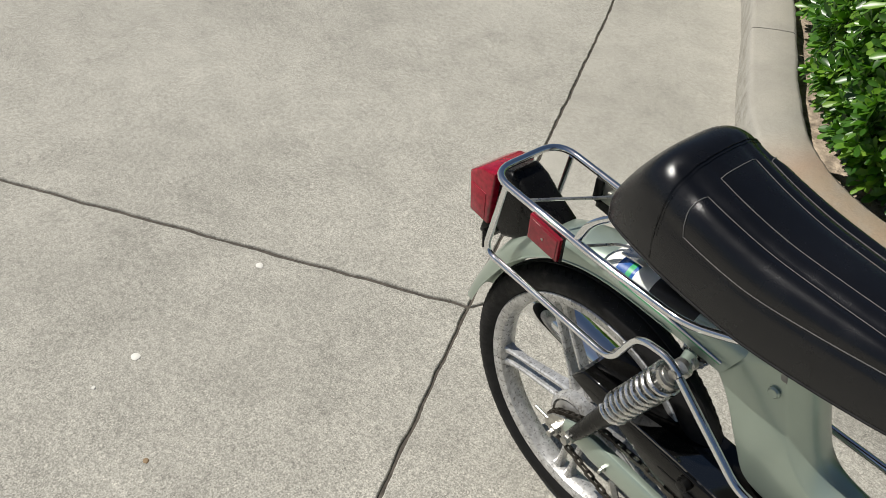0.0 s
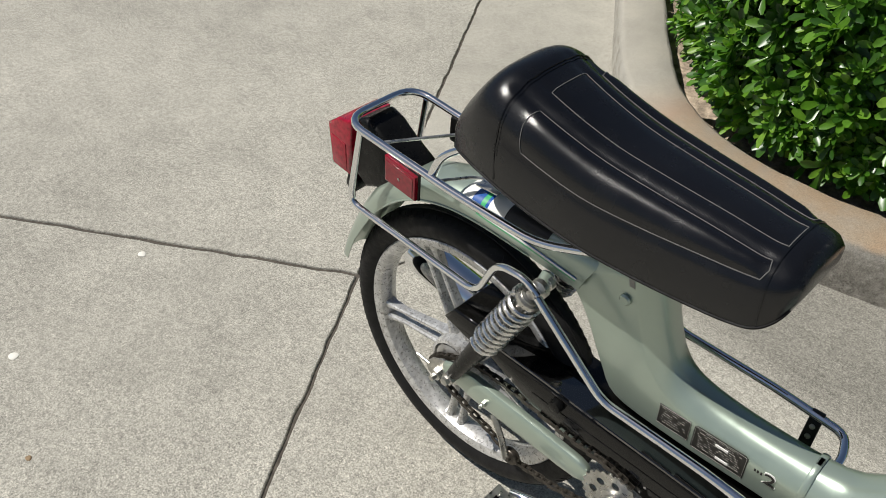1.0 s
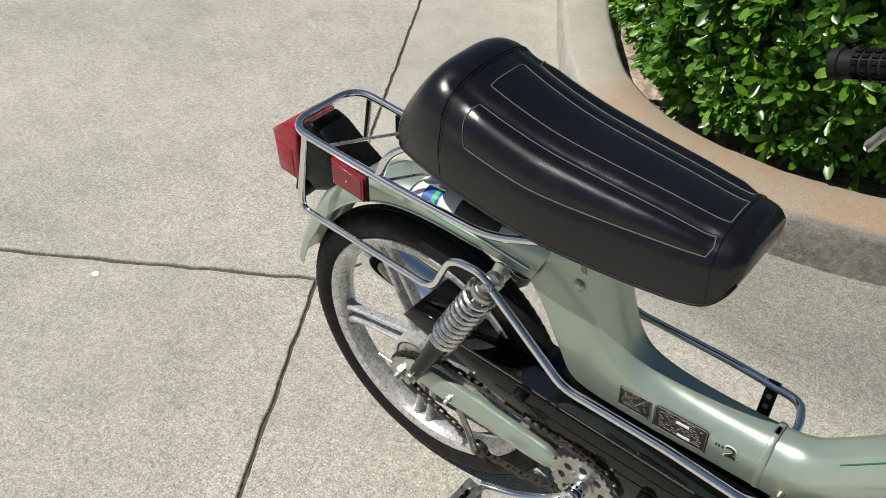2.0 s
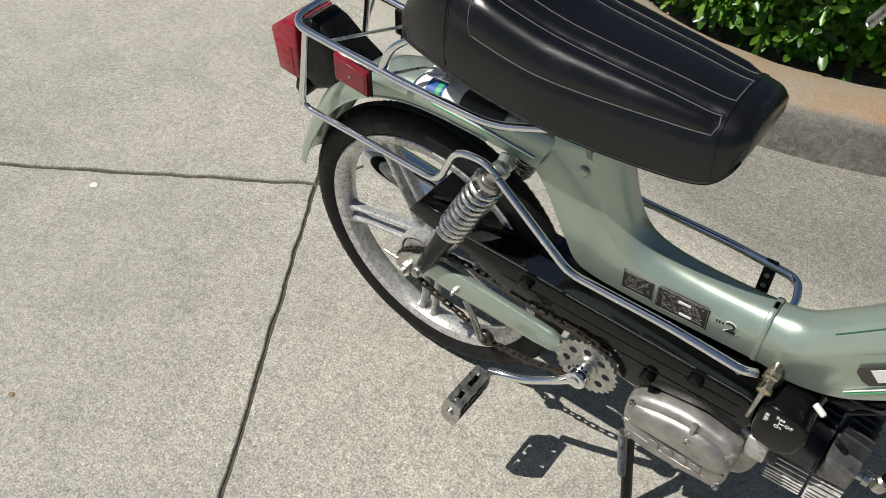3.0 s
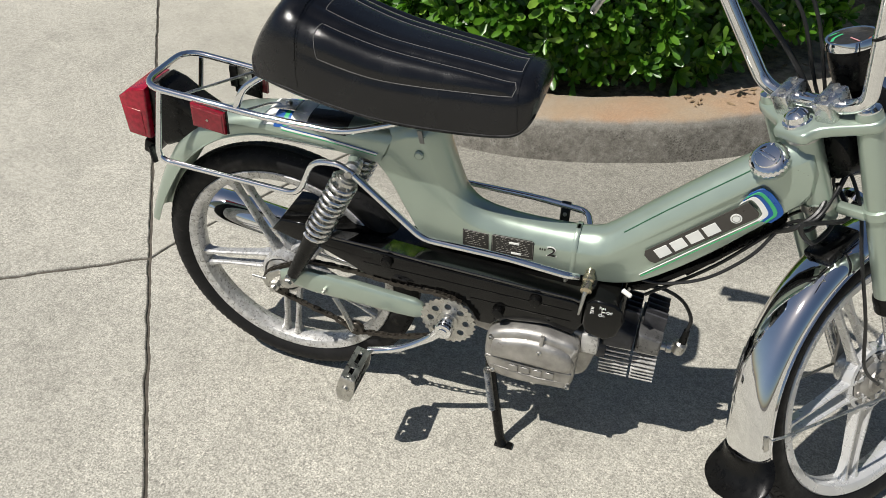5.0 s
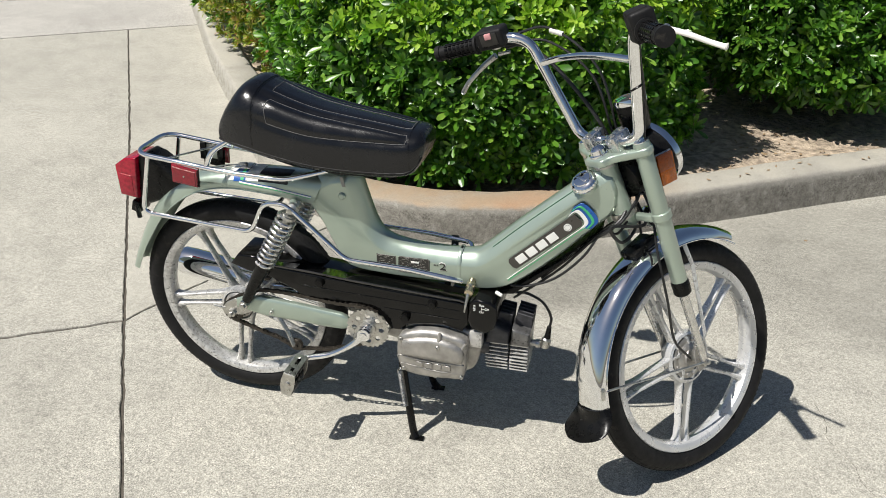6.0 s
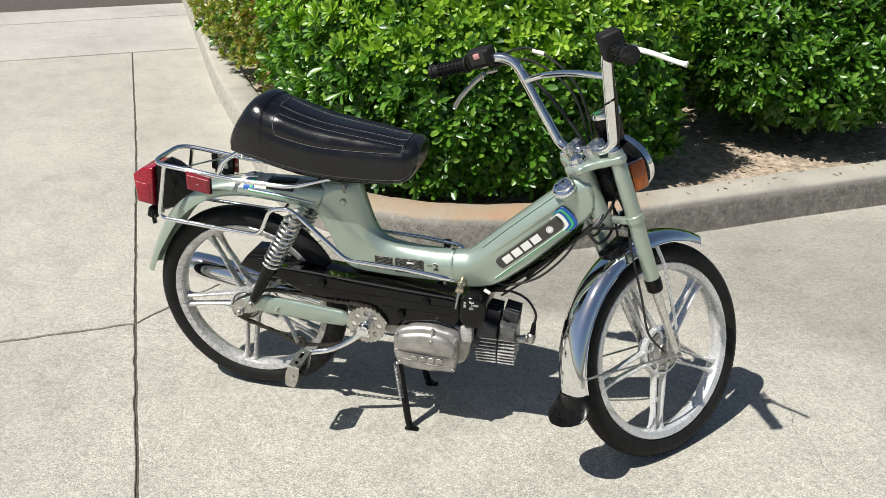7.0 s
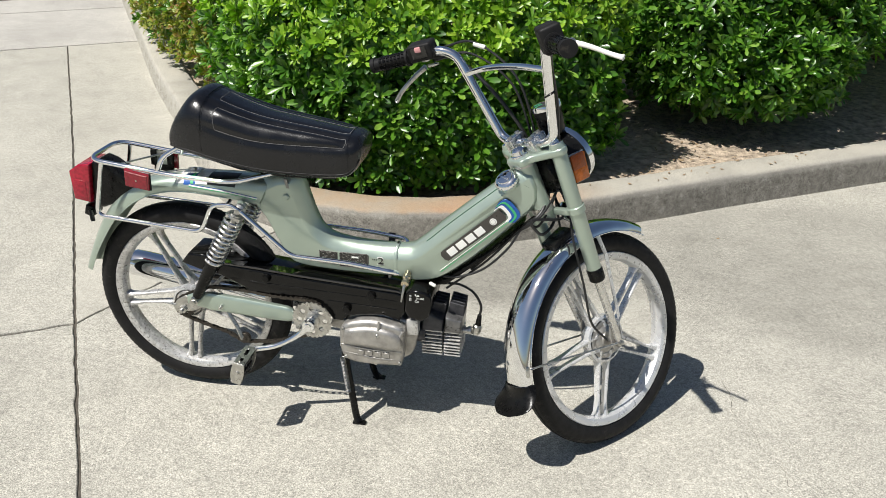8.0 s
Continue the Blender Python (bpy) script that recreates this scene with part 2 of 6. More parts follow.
def smooth(pts, n=6):
    """A Catmull-Rom curve through the points."""
    p = [Vector(q) for q in pts]
    p = [p[0] * 2 - p[1]] + p + [p[-1] * 2 - p[-2]]
    out = []
    for i in range(1, len(p) - 2):
        a, b, c, d = p[i - 1:i + 3]
        out += [0.5 * (2 * b + (c - a) * t + (2 * a - 5 * b + 4 * c - d) * t * t + (3 * b - a - 3 * c + d) * t ** 3) for t in (k / n for k in range(n))]
    return out + [p[-2]]


def tube(bm, pts, r, seg=12, closed=False, flat=1.0):
    """A round bar along pts; r is one radius or one for each point."""
    pts = [Vector(p) for p in pts]
    k = len(pts)
    rs = r if isinstance(r, (list, tuple)) else [r] * k
    side, rings = None, []
    for i, p in enumerate(pts):
        if closed:
            d = (pts[(i + 1) % k] - pts[i - 1]).normalized()
        else:
            d = (pts[min(i + 1, k - 1)] - pts[max(i - 1, 0)]).normalized()
        if side is None:
            side = d.orthogonal().normalized()
        side = (side - d * side.dot(d)).normalized()
        up = d.cross(side)
        rings.append([bm.verts.new(p + rs[i] * (side * math.cos(a) + up * math.sin(a) * flat)) for a in (2 * math.pi * j / seg for j in range(seg))])
    join(bm, rings, closed)
    return bm


def join(bm, rings, closed=False):
    seg = len(rings[0])
    pairs = list(zip(rings, rings[1:])) + ([(rings[-1], rings[0])] if closed else [])
    for a, b in pairs:
        for j in range(seg):
            bm.faces.new((a[j], a[(j + 1) % seg], b[(j + 1) % seg], b[j]))
    if not closed:
        bm.faces.new(rings[0][::-1])
        bm.faces.new(rings[-1])


def axis_matrix(origin, direction):
    """Local z along direction."""
    return Matrix.Translation(origin) @ Vector(direction).to_track_quat("Z", "Y").to_matrix().to_4x4()


def lathe(bm, profile, m, seg=32, close=False):
    """Turns (radius, height) points round m's z axis."""
    rings = [[bm.verts.new(m @ Vector((max(r, 1e-4) * math.cos(a), max(r, 1e-4) * math.sin(a), h))) for a in (2 * math.pi * j / seg for j in range(seg))] for r, h in profile]
    join(bm, rings, close)
    return bm


def block(bm, size, m, bev=0.002, seg=2):
    """A box with rounded edges."""
    got = bmesh.ops.create_cube(bm, size=1.0, matrix=m @ Matrix.Diagonal((*size, 1)))
    if bev:
        edges = list({e for v in got["verts"] for e in v.link_edges})
        bmesh.ops.bevel(bm, geom=edges, offset=bev, segments=seg, profile=0.5, affect="EDGES")
    return bm


def at(x, y, z, rx=0, ry=0, rz=0):
    return pose(x, y, z, rx, ry, rz)


def inset(poly, d, ease=None):
    """The polygon moved inwards by d (counter-clockwise order)."""
    k, out = len(poly), []
    for i in range(k):
        a, b, c = Vector(poly[i - 1]), Vector(poly[i]), Vector(poly[(i + 1) % k])
        u, v = (b - a).normalized(), (c - b).normalized()
        n1, n2 = Vector((-u.y, u.x)), Vector((-v.y, v.x))
        nn = (n1 + n2)
        nn = nn.normalized() if nn.length > 1e-6 else n1
        out.append(b + nn * (d * (ease[i] if ease else 1.0) / max(0.45, nn.dot(n1))))
    return out


def puff(bm, outline, y0, y1, rnd, steps=4, scale=None, levels=None, ease=None):
    """A side outline of (x, z) given thickness from y0 to y1, its edges rounded by rnd on both sides, or by levels of
    (inset, y) down to the middle; ease shrinks the inset from point to point."""
    area = sum(a[0] * b[1] - b[0] * a[1] for a, b in zip(outline, outline[1:] + outline[:1]))
    poly = [Vector(p) for p in (outline if area > 0 else outline[::-1])]
    ease = ease if ease is None or area > 0 else ease[::-1]
    rings = []
    levels = levels or [(rnd * (1 - math.sin(a)), y0 + rnd * (1 - math.cos(a))) for a in (math.pi / 2 * i / steps for i in range(steps + 1))]
    levels += [(d, y1 - (y - y0)) for d, y in levels[::-1]]
    for d, y in levels:
        ring = inset(poly, d, ease) if d > 1e-6 else poly
        rings.append([bm.verts.new((p.x, y * (scale(p.x, p.y) if scale else 1.0), p.y)) for p in ring])
    join(bm, rings)
    return bm


def curve2(pts, n=5):
    return [(p.x, p.y) for p in smooth([(x, y, 0) for x, y in pts], n)]


def loft(bm, rings):
    join(bm, [[bm.verts.new(p) for p in ring] for ring in rings])
    return bm


def B():
    return bmesh.new()


def letters(text, size, material, m, name, parent, depth=0.0006):
    """Printed characters as a thin mesh."""
    cu = bpy.data.curves.new(name, "FONT")
    cu.body, cu.size, cu.extrude, cu.align_x, cu.align_y = text, size, depth, "CENTER", "CENTER"
    ob = bpy.data.objects.new(name, cu)
    me = bpy.data.meshes.new_from_object(ob)
    bpy.data.objects.remove(ob)
    me.materials.append(material)
    return link(name, me, parent, m=m)


# ---- ground ----
def jitter_line(a, b, step=0.012, amp=0.0022):
    a, b = Vector(a), Vector(b)
    k = max(1, int((b - a).length / step)) if min(a.length, b.length) < 3.5 else max(1, int((b - a).length / 0.3))
    d = (b - a).normalized()
    if (d.x, d.y) < (0, 0):
        d = -d
    s = Vector((-d.y, d.x))
    return [a.lerp(b, i / k) + s * amp * noise.noise((*(a.lerp(b, i / k) * 17), 1.0)) * (0 if i == 0 else 1.6) for i in range(k)]


CROSS = Vector((-0.587, 0.164))
AV, BV, CV = Vector((-0.5553, 0.8316)), Vector((0.853, 0.522)), Vector((0.835, 0.55))
FAR = CROSS + AV * 4.07
BOW = CROSS + AV * 1.8 + Vector((0.8316, 0.5553)) * 0.015
D1, D2, D3 = Vector((-0.545, 0.275)), Vector((-0.452, 0.485)), Vector((-0.08, 1.25))
CN = Vector((-0.55, 0.835))

ground = B()
bmesh.ops.create_grid(ground, x_segments=24, y_segments=24, size=400, matrix=Matrix.Translation((0, 0, -0.018)))
ground = tagged(link("ground", finish(ground, "ground", JOINT)), "dark dirt ground under the concrete slabs", "ground", kind="structure")
driveway = B()
block(driveway, (34, 30, 0.05), at(3, 0, -0.0310), 0)
driveway = tagged(link("pavement", finish(driveway, "pavement", JOINT)), "weathered concrete driveway slabs with dirt-filled joints", "pavement", kind="structure")


SLABS = []


def slab(poly, material=CONCRETE, gap=0.0038):
    SLABS.append(1)
    pts = []
    for a, b in zip(poly, poly[1:] + poly[:1]):
        pts += jitter_line(a, b)
    area = sum(a.x * b.y - b.x * a.y for a, b in zip(pts, pts[1:] + pts[:1]))
    if area < 0:
        pts = pts[::-1]
    own = Vector((0, 0, 7.3 * len(SLABS)))  # chips of its own along each slab's edge
    for q in range(len(pts)):
        if pts[q].length < 3.5:
            chip = noise.noise_vector(pts[q].to_3d() * 55 + own) * 0.0017 + noise.noise_vector(pts[q].to_3d() * 15 + own) * 0.0016
            pts[q] = pts[q] + chip.xy
    bm, rings = B(), []
    for d, z in ((0, -0.03), (0, -0.005), (0.0008, -0.002), (0.0028, 0.0)):
        rings.append([bm.verts.new((p.x, p.y, z)) for p in inset(pts, gap + d)])
    join(bm, rings)
    me = finish(bm, "slab", material, 12)
    return link("slab", me, driveway)


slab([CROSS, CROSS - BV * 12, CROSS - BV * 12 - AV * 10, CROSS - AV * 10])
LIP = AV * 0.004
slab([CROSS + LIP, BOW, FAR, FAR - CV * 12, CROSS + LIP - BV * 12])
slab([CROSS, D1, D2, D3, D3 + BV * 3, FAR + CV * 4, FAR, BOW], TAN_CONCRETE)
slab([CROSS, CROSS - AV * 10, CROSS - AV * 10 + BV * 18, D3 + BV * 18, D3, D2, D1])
slab([FAR - CV * 12, FAR + CV * 9, FAR + CV * 9 + CN * 1.42, FAR - CV * 12 + CN * 1.42], GUTTER, 0.020)
slab([FAR - CV * 12 + CN * 1.42, FAR + CV * 9 + CN * 1.42, FAR + CV * 9 + CN * 2.05, FAR - CV * 12 + CN * 2.05], GUTTER)
crack = B()  # hairline crack that wanders over the front slab
line = smooth([(1.425, 0.290, 0), (1.446, 0.215, 0), (1.440, 0.160, 0), (1.462, 0.105, 0), (1.492, 0.060, 0), (1.500, 0.005, 0), (1.540, -0.060, 0), (1.548, -0.13, 0)], 9)
edge = [Vector((0.0035 * noise.noise(q * 60), 0.0035 * noise.noise(q * 60 + Vector((9, 0, 0))), 0)) for q in line]
rows_c = [[crack.verts.new((q.x + e.x + s * w, q.y + e.y, 0.0006)) for s in (-1, 1)] for q, e, w in ((q, e, 0.0004 + 0.0007 * abs(noise.noise(q * 35))) for q, e in zip(line, edge))]
for a, b in zip(rows_c, rows_c[1:]):
    crack.faces.new((a[0], a[1], b[1], b[0]))
link("crack", finish(crack, "crack", JOINT), driveway)
road = B()
q = [FAR - CV * 40 + CN * 2.06, FAR + CV * 40 + CN * 2.06, FAR + CV * 40 + CN * 12, FAR - CV * 40 + CN * 12]
road.faces.new([road.verts.new((p.x, p.y, -0.008)) for p in q])
tagged(link("road", finish(road, "road", ROAD)), "grey worn asphalt road beyond the gutter", "road", kind="structure")

# kerb round the planter
KLINE = smooth([(-4.2, 6.4, 0), (-2.37, 3.70, 0), (-1.69, 2.70, 0), (-1.16, 1.99, 0), (-0.76, 1.43, 0), (-0.50, 1.14, 0), (-0.23, 0.985, 0), (0.05, 0.93, 0),
                (0.27, 0.94, 0), (0.51, 1.00, 0), (0.75, 1.10, 0), (1.23, 1.40, 0), (1.57, 1.625, 0), (1.98, 1.885, 0), (3.2, 2.66, 0), (8.0, 5.7, 0)], 10)


def beside(i, d):
    a, b = KLINE[max(i - 1, 0)], KLINE[min(i + 1, len(KLINE) - 1)]
    t = (b - a).normalized()
    return KLINE[i] + Vector((-t.y, t.x, 0)) * d


kerb = B()
PROFILE = [(0.0, -0.02), (0.004, 0.03), (0.009, 0.090), (0.013, 0.124), (0.019, 0.1355), (0.030, 0.1400), (0.10, 0.141), (0.158, 0.138), (0.172, 0.130), (0.178, 0.08), (0.18, -0.02)]
rings = []
for i in range(len(KLINE)):
    ring = []
    for d, z in PROFILE:
        p = beside(i, d)
        w = noise.noise(p * 7 + Vector((0, 0, z * 20))) * 0.004 + noise.noise(p * 31 + Vector((0, 0, z * 60))) * 0.0018
        p = beside(i, d + w)
        ring.append((p.x, p.y, z + w * 0.6))
    rings.append(ring)
gap_at = min(range(len(KLINE)), key=lambda i: (KLINE[i] - Vector((-1.02, 1.80, 0))).length)
loft(kerb, rings[:gap_at] + [[tuple(Vector(a).lerp(Vector(b), 0.93)) for a, b in zip(rings[gap_at - 1], rings[gap_at])]])
loft(kerb, rings[gap_at:])


def kerb_material():
    """The kerb: darker mottled grey face, paler towards -x, tan mineral staining along the top and a pale arris."""
    m, n, l, b = shader("stained_kerb_concrete")
    co = n.new("ShaderNodeTexCoord")
    sep = n.new("ShaderNodeSeparateXYZ")
    l.new(co.outputs["Object"], sep.inputs[0])
    speck = ramp(n, l, noise_node(n, l, 260.0, 8.0, 0.85), [(0.36, grey(0.55)), (0.5, grey(1.0)), (0.64, grey(1.4))])
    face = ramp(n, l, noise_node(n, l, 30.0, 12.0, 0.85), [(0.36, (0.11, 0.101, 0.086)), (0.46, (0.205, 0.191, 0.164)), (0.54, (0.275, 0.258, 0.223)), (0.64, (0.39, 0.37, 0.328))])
    run = n.new("ShaderNodeMapRange")
    run.inputs["From Min"].default_value, run.inputs["From Max"].default_value = -0.35, -0.75
    l.new(sep.outputs["X"], run.inputs["Value"])
    pale_run = mix(n, l, 0.7, run.outputs["Result"], noise_node(n, l, 7.0, 8.0, 0.7), "MULTIPLY")
    face = mix(n, l, ramp(n, l, pale_run, [(0.12, grey(0.0)), (0.45, grey(1.0))]), face, ramp(n, l, noise_node(n, l, 22.0, 10.0, 0.8), [(0.36, (0.27, 0.252, 0.21)), (0.5, (0.39, 0.37, 0.315)), (0.64, (0.47, 0.45, 0.40))]))
    lime = ramp(n, l, noise_node(n, l, 13.0, 8.0, 0.75), [(0.60, grey(0.0)), (0.68, grey(1.0))])
    face = mix(n, l, lime, face, (0.43, 0.41, 0.37))
    vo = n.new("ShaderNodeTexVoronoi")
    vo.inputs["Scale"].default_value = 140.0
    l.new(co.outputs["Object"], vo.inputs["Vector"])
    hole = ramp(n, l, vo.outputs["Distance"], [(0.15, grey(0.9)), (0.50, grey(0.0))])
    some = ramp(n, l, noise_node(n, l, 9.0, 8.0, 0.7), [(0.47, grey(0.0)), (0.56, grey(0.85))])
    face = mix(n, l, mix(n, l, 0.9, hole, some, "MULTIPLY"), face, (0.075, 0.068, 0.057))
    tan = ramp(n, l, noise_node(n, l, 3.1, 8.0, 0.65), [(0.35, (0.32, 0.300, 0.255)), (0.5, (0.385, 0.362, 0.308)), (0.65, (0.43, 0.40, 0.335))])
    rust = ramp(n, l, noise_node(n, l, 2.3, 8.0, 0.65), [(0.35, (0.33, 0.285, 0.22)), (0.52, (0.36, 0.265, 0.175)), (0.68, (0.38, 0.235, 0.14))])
    mp = n.new("ShaderNodeMapping")
    mp.inputs["Location"].default_value = (-0.30 / 0.95, -1.05 / 0.95, 0)
    mp.inputs["Scale"].default_value = (1 / 0.95, 1 / 0.95, 0)
    gr = n.new("ShaderNodeTexGradient")
    gr.gradient_type = "SPHERICAL"
    l.new(co.outputs["Object"], mp.inputs["Vector"])
    l.new(mp.outputs[0], gr.inputs["Vector"])
    spread = ramp(n, l, mix(n, l, 0.4, gr.outputs["Fac"], noise_node(n, l, 5.0, 8.0, 0.7), "MULTIPLY"), [(0.08, grey(0.0)), (0.35, grey(1.0))])
    rust = mix(n, l, spread, tan, rust)
    edge_z = n.new("ShaderNodeMath")
    edge_z.operation = "MULTIPLY_ADD"
    l.new(noise_node(n, l, 18.0, 6.0), edge_z.inputs[0])
    edge_z.inputs[1].default_value = 0.03
    l.new(sep.outputs["Z"], edge_z.inputs[2])
    up = ramp(n, l, edge_z.outputs[0], [(0.138, grey(0.0)), (0.150, grey(1.0))])
    # paler band by height along the top edge
    arris = ramp(n, l, edge_z.outputs[0], [(0.118, grey(0.0)), (0.135, grey(0.55)), (0.155, grey(0.0))])
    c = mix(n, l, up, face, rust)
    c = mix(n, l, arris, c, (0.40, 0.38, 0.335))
    c = mix(n, l, 0.8, c, speck, "MULTIPLY")
    l.new(c, b.inputs["Base Color"])
    b.inputs["Roughness"].default_value = 0.92
    bump(n, l, b, mix(n, l, 0.5, speck, noise_node(n, l, 40.0, 8.0, 0.7)), 0.6, 0.003)
    return m


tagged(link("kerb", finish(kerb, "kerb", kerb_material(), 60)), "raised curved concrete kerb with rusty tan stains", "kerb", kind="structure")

def soil_level(i):
    return 0.045 + 0.072 * max(0.0, min(1.0, (i - 66) / 34))


soil = B()
inner = [beside(i, 0.176) for i in range(0, len(KLINE), 2)]
rows_s = []
for q_i, p in enumerate(inner):
    c = Vector((1.6, 4.6, 0))
    ground_z = soil_level(2 * q_i)
    row = []
    for k in range(24):
        t = (k / 23) ** 1.6
        q = p.lerp(c, t)
        row.append(soil.verts.new((q.x, q.y, ground_z + 0.026 * noise.noise(q * 6) + 0.015 * noise.noise(q * 19))))
    rows_s.append(row)
for a, b in zip(rows_s, rows_s[1:]):
    for k in range(23):
        soil.faces.new((a[k], a[k + 1], b[k + 1], b[k]))
tagged(link("soil", finish(soil, "soil", SOIL, 80)), "dry brown planter soil behind the kerb", "soil", kind="structure")


# dry leaves and chips scattered on the soil and the kerb's top
rng = random.Random(21)
verts, faces = [], []
for _ in range(170):
    f = rng.uniform(96, 131)
    i = int(f)
    d = rng.uniform(0.19, 0.55) if rng.random() < 0.8 else rng.uniform(0.06, 0.16)
    p = beside(i, d).lerp(beside(i + 1, d), f - i)
    z = 0.1425 if d < 0.172 else soil_level(i) + 0.026 * noise.noise(p * 6) + 0.015 * noise.noise(p * 19) + 0.002
    ln, a = rng.uniform(0.006, 0.016), rng.uniform(0, 6.28)
    u, v = Vector((math.cos(a), math.sin(a), 0)), Vector((-math.sin(a), math.cos(a), 0))
    o = len(verts)
    verts += [tuple(p + u * ln + Vector((0, 0, z + rng.uniform(0, 0.006)))), tuple(p + v * ln * 0.4 + Vector((0, 0, z))), tuple(p - u * ln + Vector((0, 0, z + rng.uniform(0, 0.004)))), tuple(p - v * ln * 0.4 + Vector((0, 0, z + 0.002)))]
    faces.append((o, o + 1, o + 2, o + 3))
litter = bpy.data.meshes.new("leaf_litter")
litter.from_pydata(verts, [], faces)
litter.materials.append(LITTER)
tagged(link("leaf_litter", litter), "dry brown leaf litter on the soil and kerb", "leaves", kind="stuff")


# ---- shrubs ----
LEAF_ROWS = [(0.0, 0.10), (0.42, 0.60), (0.78, 1.0), (1.0, 0.42)]


def leaf_mesh(name, rosettes, material, rng, count=(8, 12), size=(0.042, 0.070)):
    """Whorls of spoon-shaped leaves; rosettes are (place, axis, scale)."""
    verts, faces = [], []
    for place, axis, sc in rosettes:
        axis = axis.normalized()
        s = axis.orthogonal().normalized()
        t = axis.cross(s)
        turn = rng.random() * 6.28
        k = rng.randint(*count)
        for j in range(k):
            a = turn + j * 2.399
            out = s * math.cos(a) + t * math.sin(a)
            el = 0.22 + 0.98 * (1 - j / k) + rng.uniform(-0.15, 0.15)
            d = (axis * math.cos(el) + out * math.sin(el)).normalized()
            across = d.cross(axis)
            across = across.normalized() if across.length > 1e-3 else s
            nrm = across.cross(d)
            ln = rng.uniform(*size) * sc * (0.72 + 0.28 * (1 - j / k))
            wd = ln * rng.uniform(0.140, 0.185)
            curl = rng.uniform(-0.1, 0.28)
            base = len(verts)
            p0 = place - axis * 0.012 * (j / k)
            for v, w in LEAF_ROWS:
                mid = p0 + d * (ln * v) - nrm * (ln * curl * v * v)
                side = across * (wd * w)
                lift = nrm * (wd * w * 0.28)
                verts += [mid - side + lift, mid, mid + side + lift]
            for r in range(len(LEAF_ROWS) - 1):
                o = base + r * 3
                faces += [(o, o + 1, o + 4, o + 3), (o + 1, o + 2, o + 5, o + 4)]
    me = bpy.data.meshes.new(name)
    me.from_pydata([tuple(v) for v in verts], [], faces)
    me.materials.append(material)
    me.shade_smooth()
    return me


def shrub(label, lumps, seed, n, material=LEAF, floor=0.16, stems=((0.0, 0.0),), clear=None, second=None):
    """A clipped evergreen: leaf whorls in a shell round overlapping lumps (centre, radii), on stems that fork."""
    rng = random.Random(seed)
    base = Vector((*stems[0], 0.08))
    root = new("shrub")
    root.location = base
    tagged(root, label, "shrub", group="planter shrubs")
    weights = [r[0] * r[1] + r[0] * r[2] + r[1] * r[2] for _, r in lumps]
    ros, ros2 = [], []
    guard = 0
    while len(ros) + len(ros2) < n and guard < n * 30:
        guard += 1
        c, r = rng.choices(lumps, weights)[0]
        u = Vector((rng.gauss(0, 1), rng.gauss(0, 1), rng.gauss(0, 1))).normalized()
        depth = 1.0 - 0.34 * rng.random() ** 1.7
        bumpy = 1.0 + 0.16 * noise.noise(Vector(c) + u * 2.6) + 0.09 * noise.noise(Vector(c) * 2 + u * 6.5)
        p = Vector(c) + Vector((u.x * r[0], u.y * r[1], u.z * r[2])) * depth * bumpy
        if p.z < floor + 0.05 * noise.noise(p * 5):
            continue
        if any(sum(((p[i] - cc[i]) / rr[i]) ** 2 for i in range(3)) < 0.42 for cc, rr in lumps):
            continue
        if clear and not clear(p):
            continue
        nrm = Vector((u.x / r[0], u.y / r[1], u.z / r[2])).normalized()
        ax = nrm * 0.75 + Vector((0, 0, 0.55)) + Vector((rng.uniform(-1, 1), rng.uniform(-1, 1), rng.uniform(-1, 1))) * 0.45
        item = (p - base, ax, rng.uniform(0.72, 1.18))
        (ros2 if second and second(p) and rng.random() < 0.75 else ros).append(item)
    tagged(link("crown", leaf_mesh("crown", ros, material, rng), root), kind="stuff")
    if ros2:
        tagged(link("crown_edge", leaf_mesh("crown_edge", ros2, LEAF_OLD, rng), root, "yellowing reddish leaves"), kind="stuff")
    bm = B()
    for sx, sy in stems:
        for k in range(7):
            c, r = rng.choice(lumps)
            tip = Vector(c) + Vector((rng.uniform(-0.6, 0.6) * r[0], rng.uniform(-0.6, 0.6) * r[1], rng.uniform(0.1, 0.7) * r[2])) - base
            a = Vector((sx, sy, 0.03)) - base
            mid = a.lerp(tip, 0.5) + Vector((rng.uniform(-0.08, 0.08), rng.uniform(-0.08, 0.08), -0.04))
            tube(bm, smooth([a, mid, tip], 5), [0.014 - 0.0010 * i for i in range(11)], 6)
            for _ in range(4):
                tw = tip + Vector((rng.uniform(-0.2, 0.2), rng.uniform(-0.2, 0.2), rng.uniform(-0.05, 0.2)))
                tube(bm, [mid.lerp(tip, rng.uniform(0.2, 0.9)), tw], [0.005, 0.002], 5)
    part("stem", bm, BARK, root)
    return root


def inside_kerb(p):
    best = min(range(0, len(KLINE), 2), key=lambda i: (KLINE[i].xy - p.xy).length_squared)
    a, b = KLINE[max(best - 1, 0)], KLINE[min(best + 1, len(KLINE) - 1)]
    t = (b - a).normalized()
    d = (p - KLINE[best]).dot(Vector((-t.y, t.x, 0)))
    return d > 0.15 - 0.05 * min(1.0, p.z)


